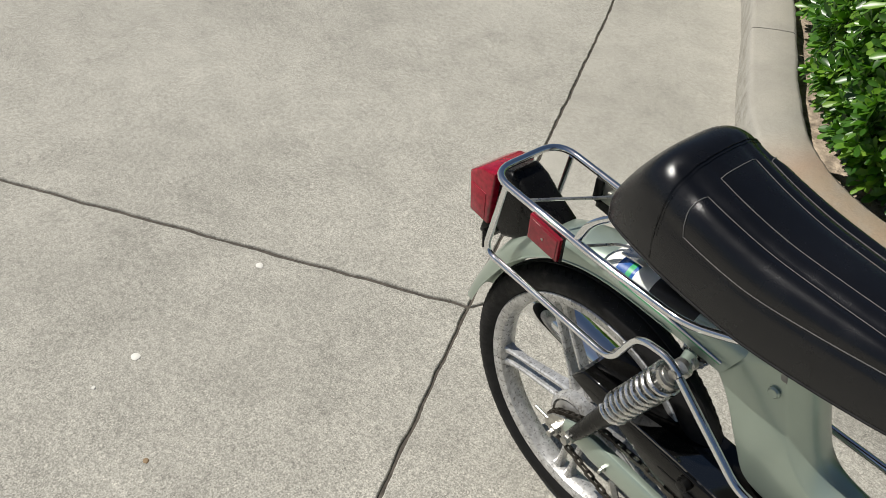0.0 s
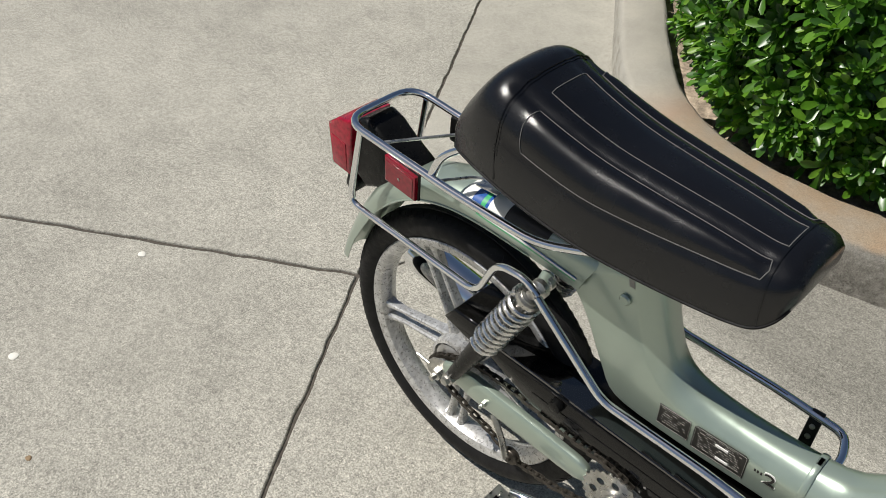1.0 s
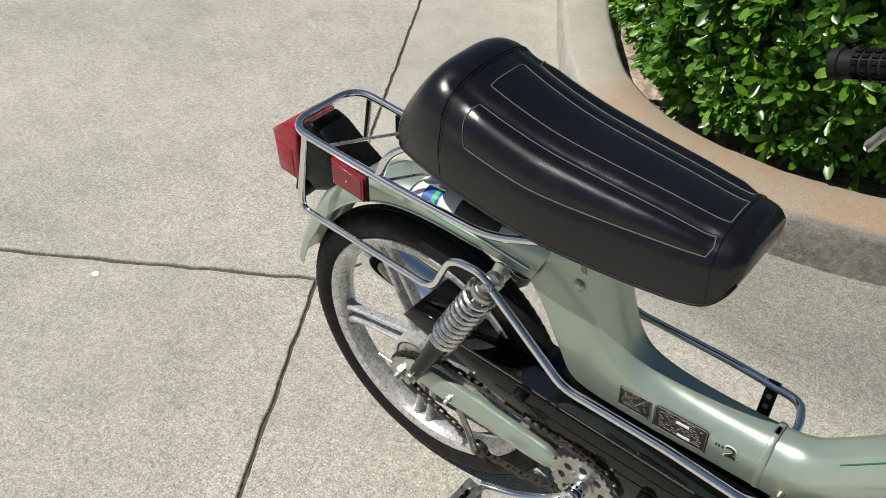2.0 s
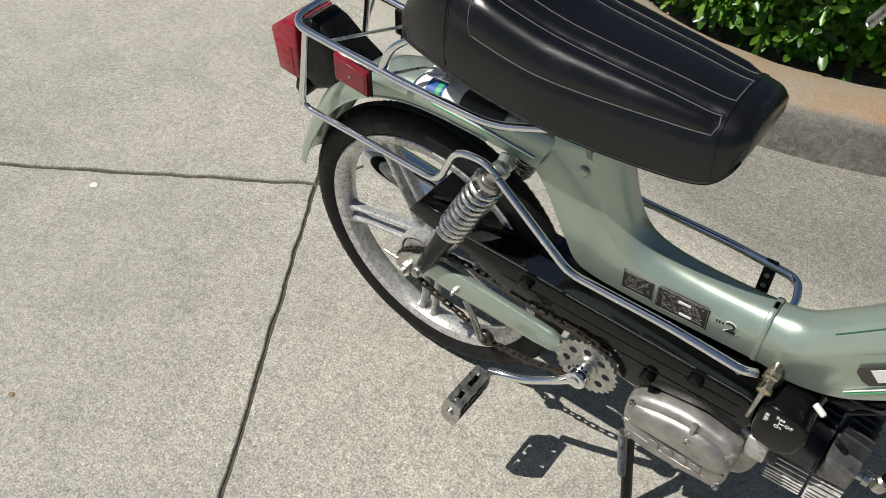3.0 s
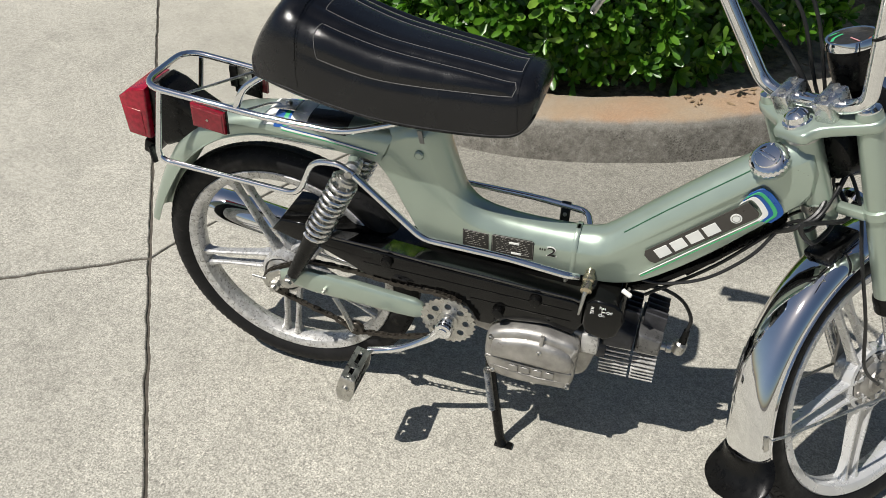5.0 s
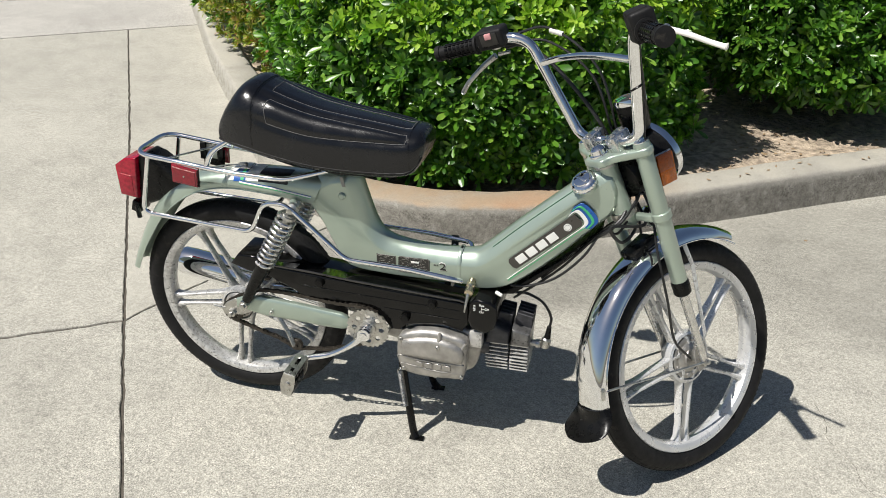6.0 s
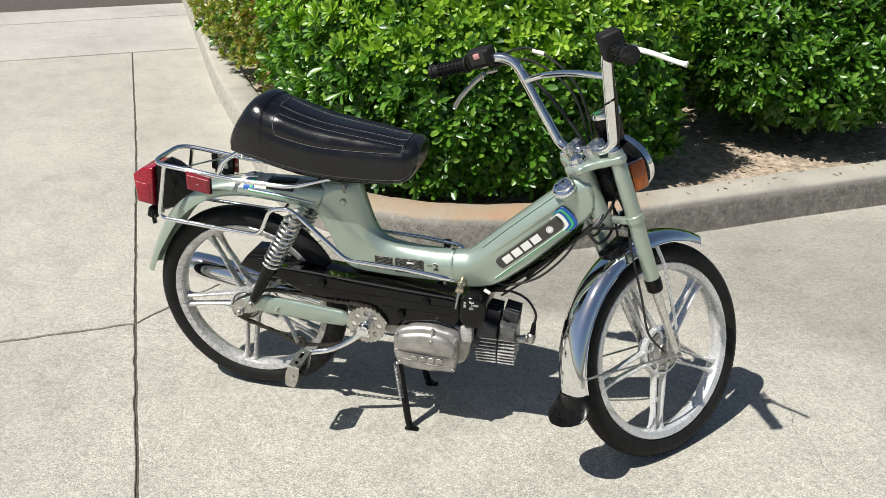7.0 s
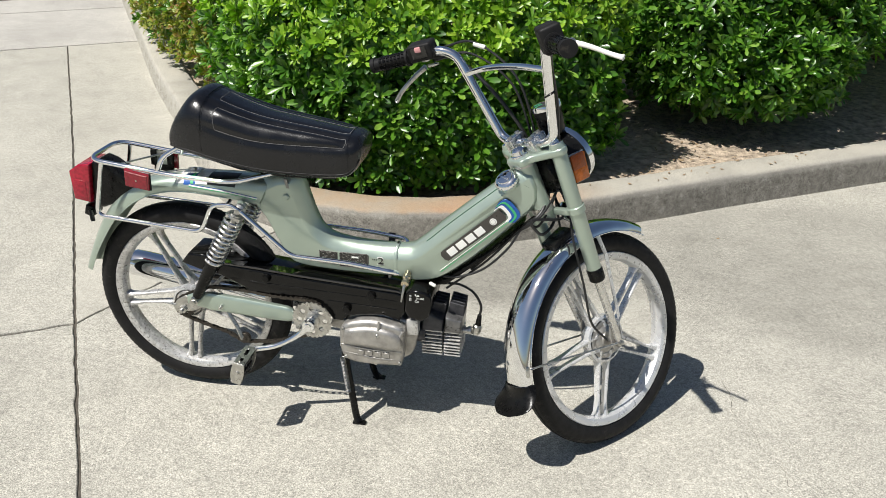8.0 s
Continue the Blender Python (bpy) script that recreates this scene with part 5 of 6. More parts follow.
# black side cover over the engine and chains
bm = puff(B(), [(0.012, 0.424), (0.034, 0.452), (0.09, 0.452), (0.118, 0.432), (0.22, 0.423), (0.32, 0.414), (0.45, 0.406), (0.585, 0.398), (0.605, 0.390), (0.605, 0.345), (0.59, 0.318), (0.545, 0.330), (0.455, 0.318), (0.44, 0.300), (0.415, 0.300), (0.395, 0.330), (0.325, 0.345), (0.21, 0.352), (0.165, 0.375), (0.112, 0.400), (0.06, 0.408)], -0.079, 0.02, 0.005, 3)
cover = part("side_cover", bm, GLOSS, moped, "ribbed black plastic engine side cover")
bm = loft(B(), [[Vector((x, -0.0795, z - 0.004)), Vector((x, -0.0797, z)), Vector((x, -0.0785, z + 0.0012)), Vector((x, -0.034, z - 0.0075)), Vector((x, -0.034, z - 0.0105)), Vector((x, -0.077, z - 0.006))] for x, z in ((0.125, 0.4350), (0.22, 0.4300), (0.32, 0.4210), (0.45, 0.4130), (0.585, 0.4050), (0.602, 0.4000))])
part("top_lip", bm, LACQUER, cover, "polished black lip along the cover")
for z0, z1, x0, x1 in ((0.418, 0.401, 0.195, 0.585), (0.390, 0.376, 0.195, 0.585), (0.358, 0.351, 0.40, 0.585)):
    bm = tube(B(), [(x0, -0.0795, z0), (x0 + 0.004, -0.0793, z0), ((x0 + x1) / 2, -0.0793, (z0 + z1) / 2), (x1 - 0.004, -0.0793, z1), (x1, -0.0795, z1)], [0.0004, 0.0009, 0.0009, 0.0009, 0.0004], 8)
    part("rib", bm, GLOSS, cover)
for x, z in ((0.2435, 0.405), (0.5205, 0.386), (0.454, 0.340)):
    bm = lathe(B(), [(0.011, 0), (0.0115, 0.004), (0.0095, 0.011), (0.004, 0.012)], axis_matrix((x, -0.080, z), (0, -1, 0)), 14)
    part("knob", bm, PLASTIC, cover, "black slotted cover screw")
bm = puff(B(), [(0.014, 0.412), (0.034, 0.450), (0.098, 0.450), (0.085, 0.412)], -0.045, -0.020, 0.003, 2)
part("chain_guard_end", bm, PLASTIC, cover)

# fuel tap shroud with its printed panel
bm = puff(B(), [(0.604, 0.354), (0.612, 0.334), (0.646, 0.325), (0.666, 0.340), (0.675, 0.374), (0.671, 0.398), (0.657, 0.411), (0.622, 0.414), (0.607, 0.402)], -0.084, 0.03, 0.006, 3)
shroud = part("carburettor_shroud", bm, GLOSS, moped, "black carburettor shroud with white fuel tap print")
for txt, x, z, sz in (("Res", 0.6370, 0.4010, 0.0082), ("Off", 0.6490, 0.3925, 0.0080), ("On", 0.6365, 0.3840, 0.0082)):
    letters(txt, sz, WHITE, at(x, -0.0846, z, 90, 0, 0), "tap_print", shroud, 0.0004)
letters("FUEL", 0.0078, WHITE, at(0.6195, -0.0846, 0.392, 90, 90, 0), "tap_print", shroud, 0.0004)
bm = tube(B(), [(0.6365, -0.0848, 0.3880), (0.6365, -0.0848, 0.3970)], 0.0006, 6)
tube(bm, [(0.6365, -0.0848, 0.3925), (0.643, -0.0848, 0.3925)], 0.0006, 6)
part("tap_mark", bm, WHITE, shroud)
bm = lathe(B(), [(0.0085, 0), (0.0085, 0.012), (0.0110, 0.013), (0.0110, 0.024), (0.0085, 0.026), (0.0085, 0.036), (0.0105, 0.0365), (0.0105, 0.044), (0.004, 0.046)], axis_matrix((0.604, -0.034, 0.436), (0, -1, -0.28)), 10)
tap = part("fuel_tap", bm, BRASS, moped, "nickel fuel tap with a thin lever")
part("tap_lever", tube(B(), [(0.6035, -0.076, 0.424), (0.601, -0.086, 0.405), (0.598, -0.091, 0.382)], [0.0042, 0.0034, 0.0022], 8), STEEL, tap)
bm = lathe(B(), [(0.0045, 0), (0.0045, 0.016), (0.003, 0.018)], axis_matrix((0.664, -0.055, 0.424), (0.75, -0.45, -0.1)), 12)
part("cable_stop", bm, CREAM, shroud, "pale plastic cable stop")

# engine
CV_ = [(0.436, 0.284), (0.450, 0.303), (0.49, 0.3175), (0.53, 0.321), (0.565, 0.316), (0.6035, 0.303), (0.6045, 0.258), (0.598, 0.199), (0.565, 0.191), (0.53, 0.188), (0.485, 0.188), (0.450, 0.197), (0.437, 0.222), (0.434, 0.25)]
bm = puff(B(), curve2(CV_ + CV_[:1], 3)[:-1], -0.100, -0.060, 0.012, 4)
case = part("clutch_cover", bm, CAST, moped, "dull cast aluminium engine side cover", angle=50)
bm = puff(B(), curve2([(0.446, 0.247), (0.53, 0.2445), (0.596, 0.244), (0.596, 0.287), (0.555, 0.303), (0.53, 0.306), (0.49, 0.302), (0.450, 0.290)], 2), -0.110, -0.082, 0.0135, 6)
part("cover_bulge", bm, CAST, case, angle=60)
part("cover_bead", tube(B(), [(0.440, -0.099, 0.244), (0.48, -0.1015, 0.2405), (0.53, -0.1015, 0.2370), (0.600, -0.0985, 0.238)], 0.0022, 8), CAST, case)
part("cover_bead", tube(B(), [(0.446, -0.0985, 0.222), (0.49, -0.1005, 0.2165), (0.54, -0.1005, 0.2115), (0.597, -0.098, 0.2135)], 0.0018, 8), CAST, case)
for k in range(4):
    x = 0.484 + 0.0225 * k
    bm = block(B(), (0.017, 0.0040, 0.015), at(x + 0.008, -0.1008, 0.2255), 0.0009, 1)
    part("raised_mark", bm, CAST, case, "raised cast block shape")
part("cover_rib", tube(B(), [(0.540, -0.105, 0.292), (0.542, -0.100, 0.320)], 0.0042, 8), CAST, case)
part("cover_rib", tube(B(), [(0.586, -0.103, 0.269), (0.603, -0.095, 0.299)], 0.004, 8), CAST, case)
for x, z, y in ((0.447, 0.291, -0.098), (0.539, 0.287, -0.108), (0.590, 0.265, -0.103), (0.441, 0.240, -0.094), (0.452, 0.207, -0.097), (0.530, 0.195, -0.094), (0.594, 0.204, -0.097)):
    bm = lathe(B(), [(0.0052, 0), (0.0052, 0.0045), (0.0042, 0.0055), (0.0028, 0.0055), (0.0026, 0.0030), (0.0005, 0.0030)], axis_matrix((x, y, z), (0, -1, 0)), 14)
    part("cover_screw", bm, STEEL, case)
bm = puff(B(), curve2([(0.440, 0.25), (0.455, 0.315), (0.53, 0.326), (0.625, 0.305), (0.63, 0.25), (0.60, 0.197), (0.48, 0.19)], 4), -0.064, 0.075, 0.010, 3)
part("crankcase", bm, CAST, moped, "oily cast aluminium crankcase")
bm = puff(B(), [(0.39, 0.262), (0.436, 0.250), (0.446, 0.285), (0.41, 0.290)], -0.050, 0.05, 0.006, 3)
part("crankcase_lug", bm, CAST, moped)
bm = tube(B(), [(0.615, -0.02, 0.262), (0.650, -0.02, 0.262)], [0.030, 0.030], 20)
part("cylinder_neck", bm, FIN_DARK, moped, "black cylinder neck")
bm = block(B(), (0.030, 0.030, 0.045), at(0.622, -0.060, 0.300), 0.003)
part("intake_block", bm, FIN, moped)


def finned(x0, x1, name, mat_, label, top):
    z0, n = 0.206, 8
    bm = puff(B(), [(x0, 0.278), (x1, 0.280), (x1 + 0.002, 0.316), (x0 + 0.004, top)], -0.050, 0.046, 0.008, 3)
    body = part(name, bm, mat_, moped, label)
    # dark core between the pale fins
    bm = block(B(), (x1 - x0 - 0.008, 0.084, 0.084), at((x0 + x1) / 2, 0, 0.243), 0.012)
    part("barrel", bm, FIN_DARK, body)
    for k in range(n):
        z = z0 + 0.0098 * k
        w = 0.049 - 0.0018 * abs(k - 3.5)
        bm = puff(B(), [(x0 + 0.001, z), (x1 - 0.001, z), (x1 - 0.001, z + 0.0034), (x0 + 0.001, z + 0.0034)], -w, w, 0.0012, 2)
        part("fin", bm, FIN, body)
    for k in range(5):
        y = 0.038 - 0.014 * k
        bm = puff(B(), [(x0 + 0.006, 0.29), (x1 + 0.000, 0.29), (x1 + 0.004, 0.347), (x0 + 0.010, 0.355)], y - 0.002, y + 0.002, 0.0012, 1)
        part("fin", bm, FIN_DARK, body)
    return body


finned(0.640, 0.6955, "cylinder", FIN_DARK, "dark finned aluminium cylinder", 0.338)
finned(0.698, 0.743, "cylinder_head", FIN_GREY, "dark grey finned aluminium cylinder head", 0.326)
bm = lathe(B(), [(0.008, 0), (0.008, 0.012), (0.011, 0.013), (0.011, 0.022), (0.0065, 0.024), (0.0065, 0.034)], axis_matrix((0.742, 0.0, 0.264), (1, 0, 0)), 12)
plug = part("spark_plug", bm, STEEL, moped, "spark plug with a metal cap and black lead")
bm = lathe(B(), [(0.004, -0.012), (0.0115, -0.010), (0.0125, 0.0), (0.0115, 0.012), (0.007, 0.016), (0.006, 0.022)], axis_matrix((0.777, 0.0, 0.268), (0.25, 0, 1)), 16)
part("plug_cap", bm, STEEL, plug)
part("boot", tube(B(), [(0.781, 0.0, 0.284), (0.784, 0.0, 0.314)], [0.008, 0.0055], 10), PLASTIC, plug)
part("lead", tube(B(), smooth([(0.784, 0, 0.311), (0.786, 0.004, 0.340), (0.765, 0.005, 0.376), (0.730, 0.003, 0.396), (0.700, 0.0, 0.398), (0.672, 0, 0.394)], 6), 0.0034, 8), CABLE, plug)

# exhaust on the far side
bm = lathe(B(), [(0.010, -0.010), (0.022, -0.008), (0.033, -0.001), (0.0380, 0.010), (0.039, 0.05), (0.039, 0.42), (0.030, 0.46), (0.014, 0.49)], axis_matrix((-0.245, 0.108, 0.306), (1, 0, -0.16)), 32)
exhaust = part("exhaust", bm, CHROME, moped, "chromed exhaust silencer behind the wheel")
part("exhaust_pipe", tube(B(), smooth([(0.23, 0.108, 0.228), (0.40, 0.105, 0.205), (0.58, 0.07, 0.185), (0.66, 0.03, 0.205), (0.668, 0.01, 0.225)], 6), 0.0125, 12), STEEL, exhaust)
part("tail_pipe", tube(B(), [(-0.235, 0.108, 0.304), (-0.262, 0.108, 0.309)], 0.010, 12), STEEL, exhaust)

# footrest bars along both sides
bm = tube(B(), fillet([(0.197, -0.092, 0.590), (0.318, -0.094, 0.484), (0.47, -0.094, 0.478), (0.574, -0.094, 0.466), (0.588, -0.080, 0.456)], 0.020, 5), 0.0062, 12)
part("side_bar", bm, CHROME, moped, "chromed side guard bar")
bm = tube(B(), fillet([(0.197, 0.092, 0.590), (0.318, 0.094, 0.484), (0.47, 0.094, 0.478), (0.572, 0.094, 0.466), (0.583, 0.060, 0.462), (0.583, 0.040, 0.460)], 0.020, 5), 0.0062, 12)
far_bar = part("side_bar", bm, CHROME, moped)
bm = block(B(), (0.018, 0.004, 0.058), at(0.532, 0.088, 0.452, -14, 0, 0), 0.0015)
clip = part("bar_clip", bm, DECAL, far_bar, "black drilled bar bracket")
for z in (0.456, 0.440):
    part("bolt", lathe(B(), [(0.0040, 0), (0.0040, 0.003), (0.002, 0.004)], axis_matrix((0.532, 0.087 - (0.452 - z) * 0.25, z), (0, -1, 0.25)), 8), STEEL, clip)
bm = tube(B(), [(0.572, -0.094, 0.463), (0.568, -0.082, 0.445)], 0.004, 8)
part("bar_foot", bm, STEEL, moped)

# centre stand
for s in (-1, 1):
    leg = part("stand_leg", tube(B(), fillet([(0.440, s * 0.070, 0.200), (0.446, s * 0.078, 0.165), (0.472, s * 0.100, 0.022), (0.480, s * 0.106, 0.004)], 0.03, 5), [0.0095] * 6 + [0.0095] * 6 + [0.0095, 0.0115], 12), PLASTIC, moped, "black tubular stand leg")
    bm = block(B(), (0.036, 0.016, 0.005), at(0.483, s * 0.106, 0.0035, 0, 0, 0), 0.0015)
    part("stand_foot", bm, PLASTIC, leg)
bm = tube(B(), [(0.440, -0.07, 0.198), (0.440, 0.07, 0.198)], 0.010, 12)
part("stand_pivot", bm, PLASTIC, moped)
pts = []
for k in range(24 * 10 + 1):
    a = 2 * math.pi * k / 10
    c = Vector((0.4395, -0.092, 0.196)).lerp(Vector((0.4545, -0.101, 0.098)), k / 240)
    pts.append(c + Vector((math.cos(a) * 0.0062, math.sin(a) * 0.0062, 0)))
part("stand_spring", tube(B(), pts, 0.0014, 6), STEEL, moped, "close-wound stand spring")

# head tube and fuel cap
RAKE, STEER = 23.0, 50.0
HEAD = Vector((0.866, 0, 0.768))
AX = Vector((-math.sin(radians(RAKE)), 0, math.cos(radians(RAKE))))
bm = tube(B(), [HEAD - AX * 0.030, HEAD - AX * 0.150], 0.0235, 24)
part("head_tube", bm, PAINT, moped, "pale green head tube")
bm = tube(B(), [HEAD - AX * 0.022, HEAD - AX * 0.024, HEAD - AX * 0.036], [0.020, 0.0265, 0.0265], 24)
part("bearing_cup", bm, STEEL, moped)
part("bearing_cup", tube(B(), [HEAD - AX * 0.144, HEAD - AX * 0.158, HEAD - AX * 0.160], [0.0265, 0.0265, 0.020], 24), STEEL, moped)
cap_n = Vector((-0.42, -0.46, 0.78)).normalized()
cap_o = Vector((0.846, -0.020, 0.690))
bm = lathe(B(), [(0.025, 0), (0.025, 0.012), (0.022, 0.014)], axis_matrix(cap_o, cap_n), 28)
neck = part("filler_neck", bm, PAINT, moped)
m = axis_matrix(cap_o, cap_n)
prof = [(0.024, 0.012, 0), (0.0280, 0.0128, 1), (0.0285, 0.0145, 1), (0.0285, 0.0205, 1), (0.0275, 0.0225, 0.4), (0.0245, 0.0255, 0), (0.019, 0.0270, 0), (0.018, 0.0290, 0), (0.010, 0.0302, 0), (0.001, 0.0305, 0)]
bm = loft(B(), [[m @ Vector(((r + 0.0011 * f * (k // 2 % 2)) * math.cos(a), (r + 0.0011 * f * (k // 2 % 2)) * math.sin(a), h)) for k, a in ((k, 2 * math.pi * k / 96) for k in range(96))] for r, h, f in prof])
part("fuel_cap", bm, CHROME, neck, "chromed fluted fuel cap")
part("cap_ridge", block(B(), (0.030, 0.007, 0.004), m @ Matrix.Translation((0, 0, 0.0305)), 0.0015), CHROME, neck)

# ---- steered front end, built straight and turned about the head ----
SM = Matrix.Translation(HEAD) @ pose(0, 0, 0, 1.2, 0, 0) @ pose(0, 0, 0, 0, -RAKE, 0) @ pose(0, 0, 0, 0, 0, STEER)


def fpart(name, bm, material, label="", parent=None, angle=38):
    if parent:
        return part(name, bm, material, parent, label, angle=angle)
    return part(name, bm, material, moped, label, SM, angle)


FA = Vector((0.030, 0, -0.556))
yoke = [(-0.030, -0.026), (-0.034, 0.026), (-0.010, 0.040), (0.020, 0.098), (0.038, 0.104), (0.054, 0.094), (0.056, 0.072), (0.040, 0.0), (0.056, -0.072), (0.054, -0.094), (0.038, -0.104), (0.020, -0.098), (-0.010, -0.040)]
bm = puff(B(), curve2(yoke + yoke[:1], 4)[:-1], -0.009, 0.009, 0.005, 3)
bmesh.ops.transform(bm, matrix=Matrix.Translation((0, 0, -0.018)) @ Matrix.Rotation(radians(90), 4, "X"), verts=bm.verts)
top_yoke = fpart("top_yoke", bm, PAINT, "pale green top fork yoke")
bm = lathe(B(), [(0.021, -0.010), (0.021, -0.004), (0.017, -0.003), (0.0165, 0.006), (0.010, 0.012), (0.004, 0.013)], axis_matrix((-0.008, 0, 0), (0, 0, 1)), 24)
fpart("stem_nut", bm, CHROME, "chromed stem nut", top_yoke)
for s in (-1, 1):
    bm = block(B(), (0.046, 0.029, 0.038), at(0.024, s * 0.036, 0.009, 0, -8, 0), 0.003)
    clamp = fpart("bar_clamp", bm, POLISHED, "polished aluminium handlebar clamp", top_yoke)
    for x in (0.013, 0.039):
        bm = lathe(B(), [(0.0055, 0), (0.0055, 0.003), (0.003, 0.0032), (0.003, 0.0012)], axis_matrix((x - 0.002, s * 0.036, 0.0275 + 0.14 * (x - 0.024)), (-0.14, 0, 1)), 12)
        fpart("clamp_bolt", bm, STEEL, "", clamp)
    bm = tube(B(), [(0.036, s * 0.083, 0.002), (0.036, s * 0.083, -0.006), (0.032, s * 0.076, -0.17), (0.028, s * 0.068, -0.335)], [0.017, 0.0185, 0.0185, 0.0180], 24)
    legp = fpart("fork_leg", bm, PAINT, "pale green upper fork leg")
    fpart("fork_cap", lathe(B(), [(0.0165, -0.002), (0.0165, 0.002), (0.009, 0.004), (0.008, 0.008), (0.002, 0.0085)], axis_matrix((0.036, s * 0.083, 0.002), (0, 0, 1)), 20), CHROME, "", legp)
    fpart("dust_cover", tube(B(), [(0.028, s * 0.068, -0.330), (0.028, s * 0.068, -0.334), (0.0275, s * 0.067, -0.362), (0.0275, s * 0.067, -0.366)], [0.018, 0.0200, 0.0195, 0.016], 20), PLASTIC, "black rubber dust cover", legp)
    fpart("slider", tube(B(), [(0.0275, s * 0.067, -0.355), (0.028, s * 0.064, -0.44), (0.029, s * 0.060, -0.52), (0.030, s * 0.057, -0.550)], [0.0105, 0.0102, 0.0098, 0.0095], 16), POLISHED, "bare aluminium fork slider", legp)
    bm = puff(B(), [(0.012, -0.575), (0.046, -0.575), (0.050, -0.540), (0.044, -0.500), (0.050, -0.425), (0.040, -0.420), (0.030, -0.50), (0.012, -0.530)], s * 0.050 - 0.003, s * 0.050 + 0.003, 0.001, 1)
    fpart("axle_lug", bm, CAST, "", legp)
    bm = lathe(B(), [(0.011, 0), (0.011, 0.009), (0.0065, 0.010), (0.006, 0.018), (0.002, 0.019)], axis_matrix((FA.x, s * 0.053, FA.z), (0, s, 0)), 6)
    fpart("axle_nut", bm, STEEL, "", legp)
    bm = lathe(B(), [(0.0205, -0.009), (0.0225, -0.007), (0.0225, 0.007), (0.0190, 0.009)], axis_matrix((0.032, s * 0.076, -0.168), (0, 0, 1)), 20)
    fpart("yoke_ring", bm, PAINT, "", legp)
bm = block(B(), (0.016, 0.140, 0.016), at(0.016, 0, -0.168), 0.004)
tube(bm, [(0, 0, -0.155), (0, 0, -0.182)], 0.024, 20)
fpart("lower_yoke", bm, PAINT, "pale green lower fork yoke")
front = wheel("front_wheel", "white-silver five-spoke cast front wheel", SM @ at(*FA, 90, 0, 0), moped, math.radians(90 + 8), 0.062, WHEEL, 0.034)

# front mudguard
def arc(r, deg):
    return Vector((FA.x + r * math.cos(radians(deg)), 0, FA.z + r * math.sin(radians(deg))))


rings = []
for k in range(41):
    d = 43 + (170 - 43) * k / 40
    end = min(1, k / 4, (40 - k) / 2 + 0.85)
    w, h, r0 = 0.042 * (0.86 + 0.14 * end), 0.030, 0.280
    ring = []
    for sgn in (0, 1):
        ww, hh = (w, h) if sgn == 0 else (w - 0.0016, h - 0.0016)
        prof = [(-ww * math.copysign(abs(math.cos(a)) ** 0.75, math.cos(a)), hh * math.sin(a) ** 0.85) for a in (math.pi * i / 16 for i in range(17))]
        pts = [arc(r0 + z, d) + Vector((0, y, 0)) for y, z in prof]
        ring += pts if sgn == 0 else pts[::-1]
    rings.append(ring)
guard = fpart("front_mudguard", loft(B(), rings), CHROME, "chromed front mudguard", angle=60)
bm = tube(B(), [arc(0.281, d) + Vector((0, -0.0425, 0)) for d in range(42, 170, 3)], 0.0018, 6)
tube(bm, [arc(0.281, d) + Vector((0, 0.0425, 0)) for d in range(42, 170, 3)], 0.0018, 6)
fpart("rolled_edge", bm, CHROME, "", guard)
rings = []
for k in range(15):
    f = k / 14
    d = 167 + 9.0 * math.sin(1.45 * f)
    flare = 0.074 * f ** 1.8
    w = 0.0455 + 0.018 * math.sin(math.pi * min(1, f * 1.1) * 0.62)
    if k > 9:
        w *= (0.99, 0.95, 0.87, 0.72, 0.46)[k - 10]
    ring = []
    for sgn in (0, 1):
        prof = [(-w * math.cos(a), (0.0345 - 0.0035 * sgn) * math.sin(a) ** 0.9 * (1 - 0.75 * f)) for a in (math.pi * i / 12 for i in range(13))]
        pts = [arc(0.2805 + z + flare, d) + Vector((0, y * (1 if sgn == 0 else 0.96), 0)) for y, z in prof]
        ring += pts if sgn == 0 else pts[::-1]
    rings.append(ring)
fpart("mud_flap", loft(B(), rings), PLASTIC, "black rubber mud flap", guard)
for s in (-1, 1):
    fpart("guard_stay", tube(B(), [(FA.x, s * 0.062, FA.z), tuple(arc(0.268, 158) + Vector((0, s * 0.052, 0))), tuple(arc(0.283, 159) + Vector((0, s * 0.043, 0)))], 0.0026, 8), STEEL, "thin steel stay", guard)
    bm = puff(B(), [(FA.x + 0.016, FA.z + 0.060), (FA.x + 0.026, FA.z + 0.064), (FA.x + 0.056, FA.z + 0.230), (FA.x + 0.052, FA.z + 0.285), (FA.x + 0.041, FA.z + 0.285), (FA.x + 0.045, FA.z + 0.232)], s * 0.064 - 0.0015, s * 0.064 + 0.0015, 0.0006, 1)
    fpart("guard_strap", bm, WHEEL, "pale flat steel strap", guard)
bm = block(B(), (0.075, 0.050, 0.016), at(0.010, 0, -0.243, 0, -6, 0), 0.005)
fpart("guard_bridge", bm, PLASTIC, "black fork bridge on the mudguard", guard)
bm = block(B(), (0.010, 0.0016, 0.026), at(*(arc(0.292, 160) + Vector((0, -0.0425, 0))), 0, 20, 0), 0.0004)
fpart("guard_tab", bm, STEEL, "", guard)

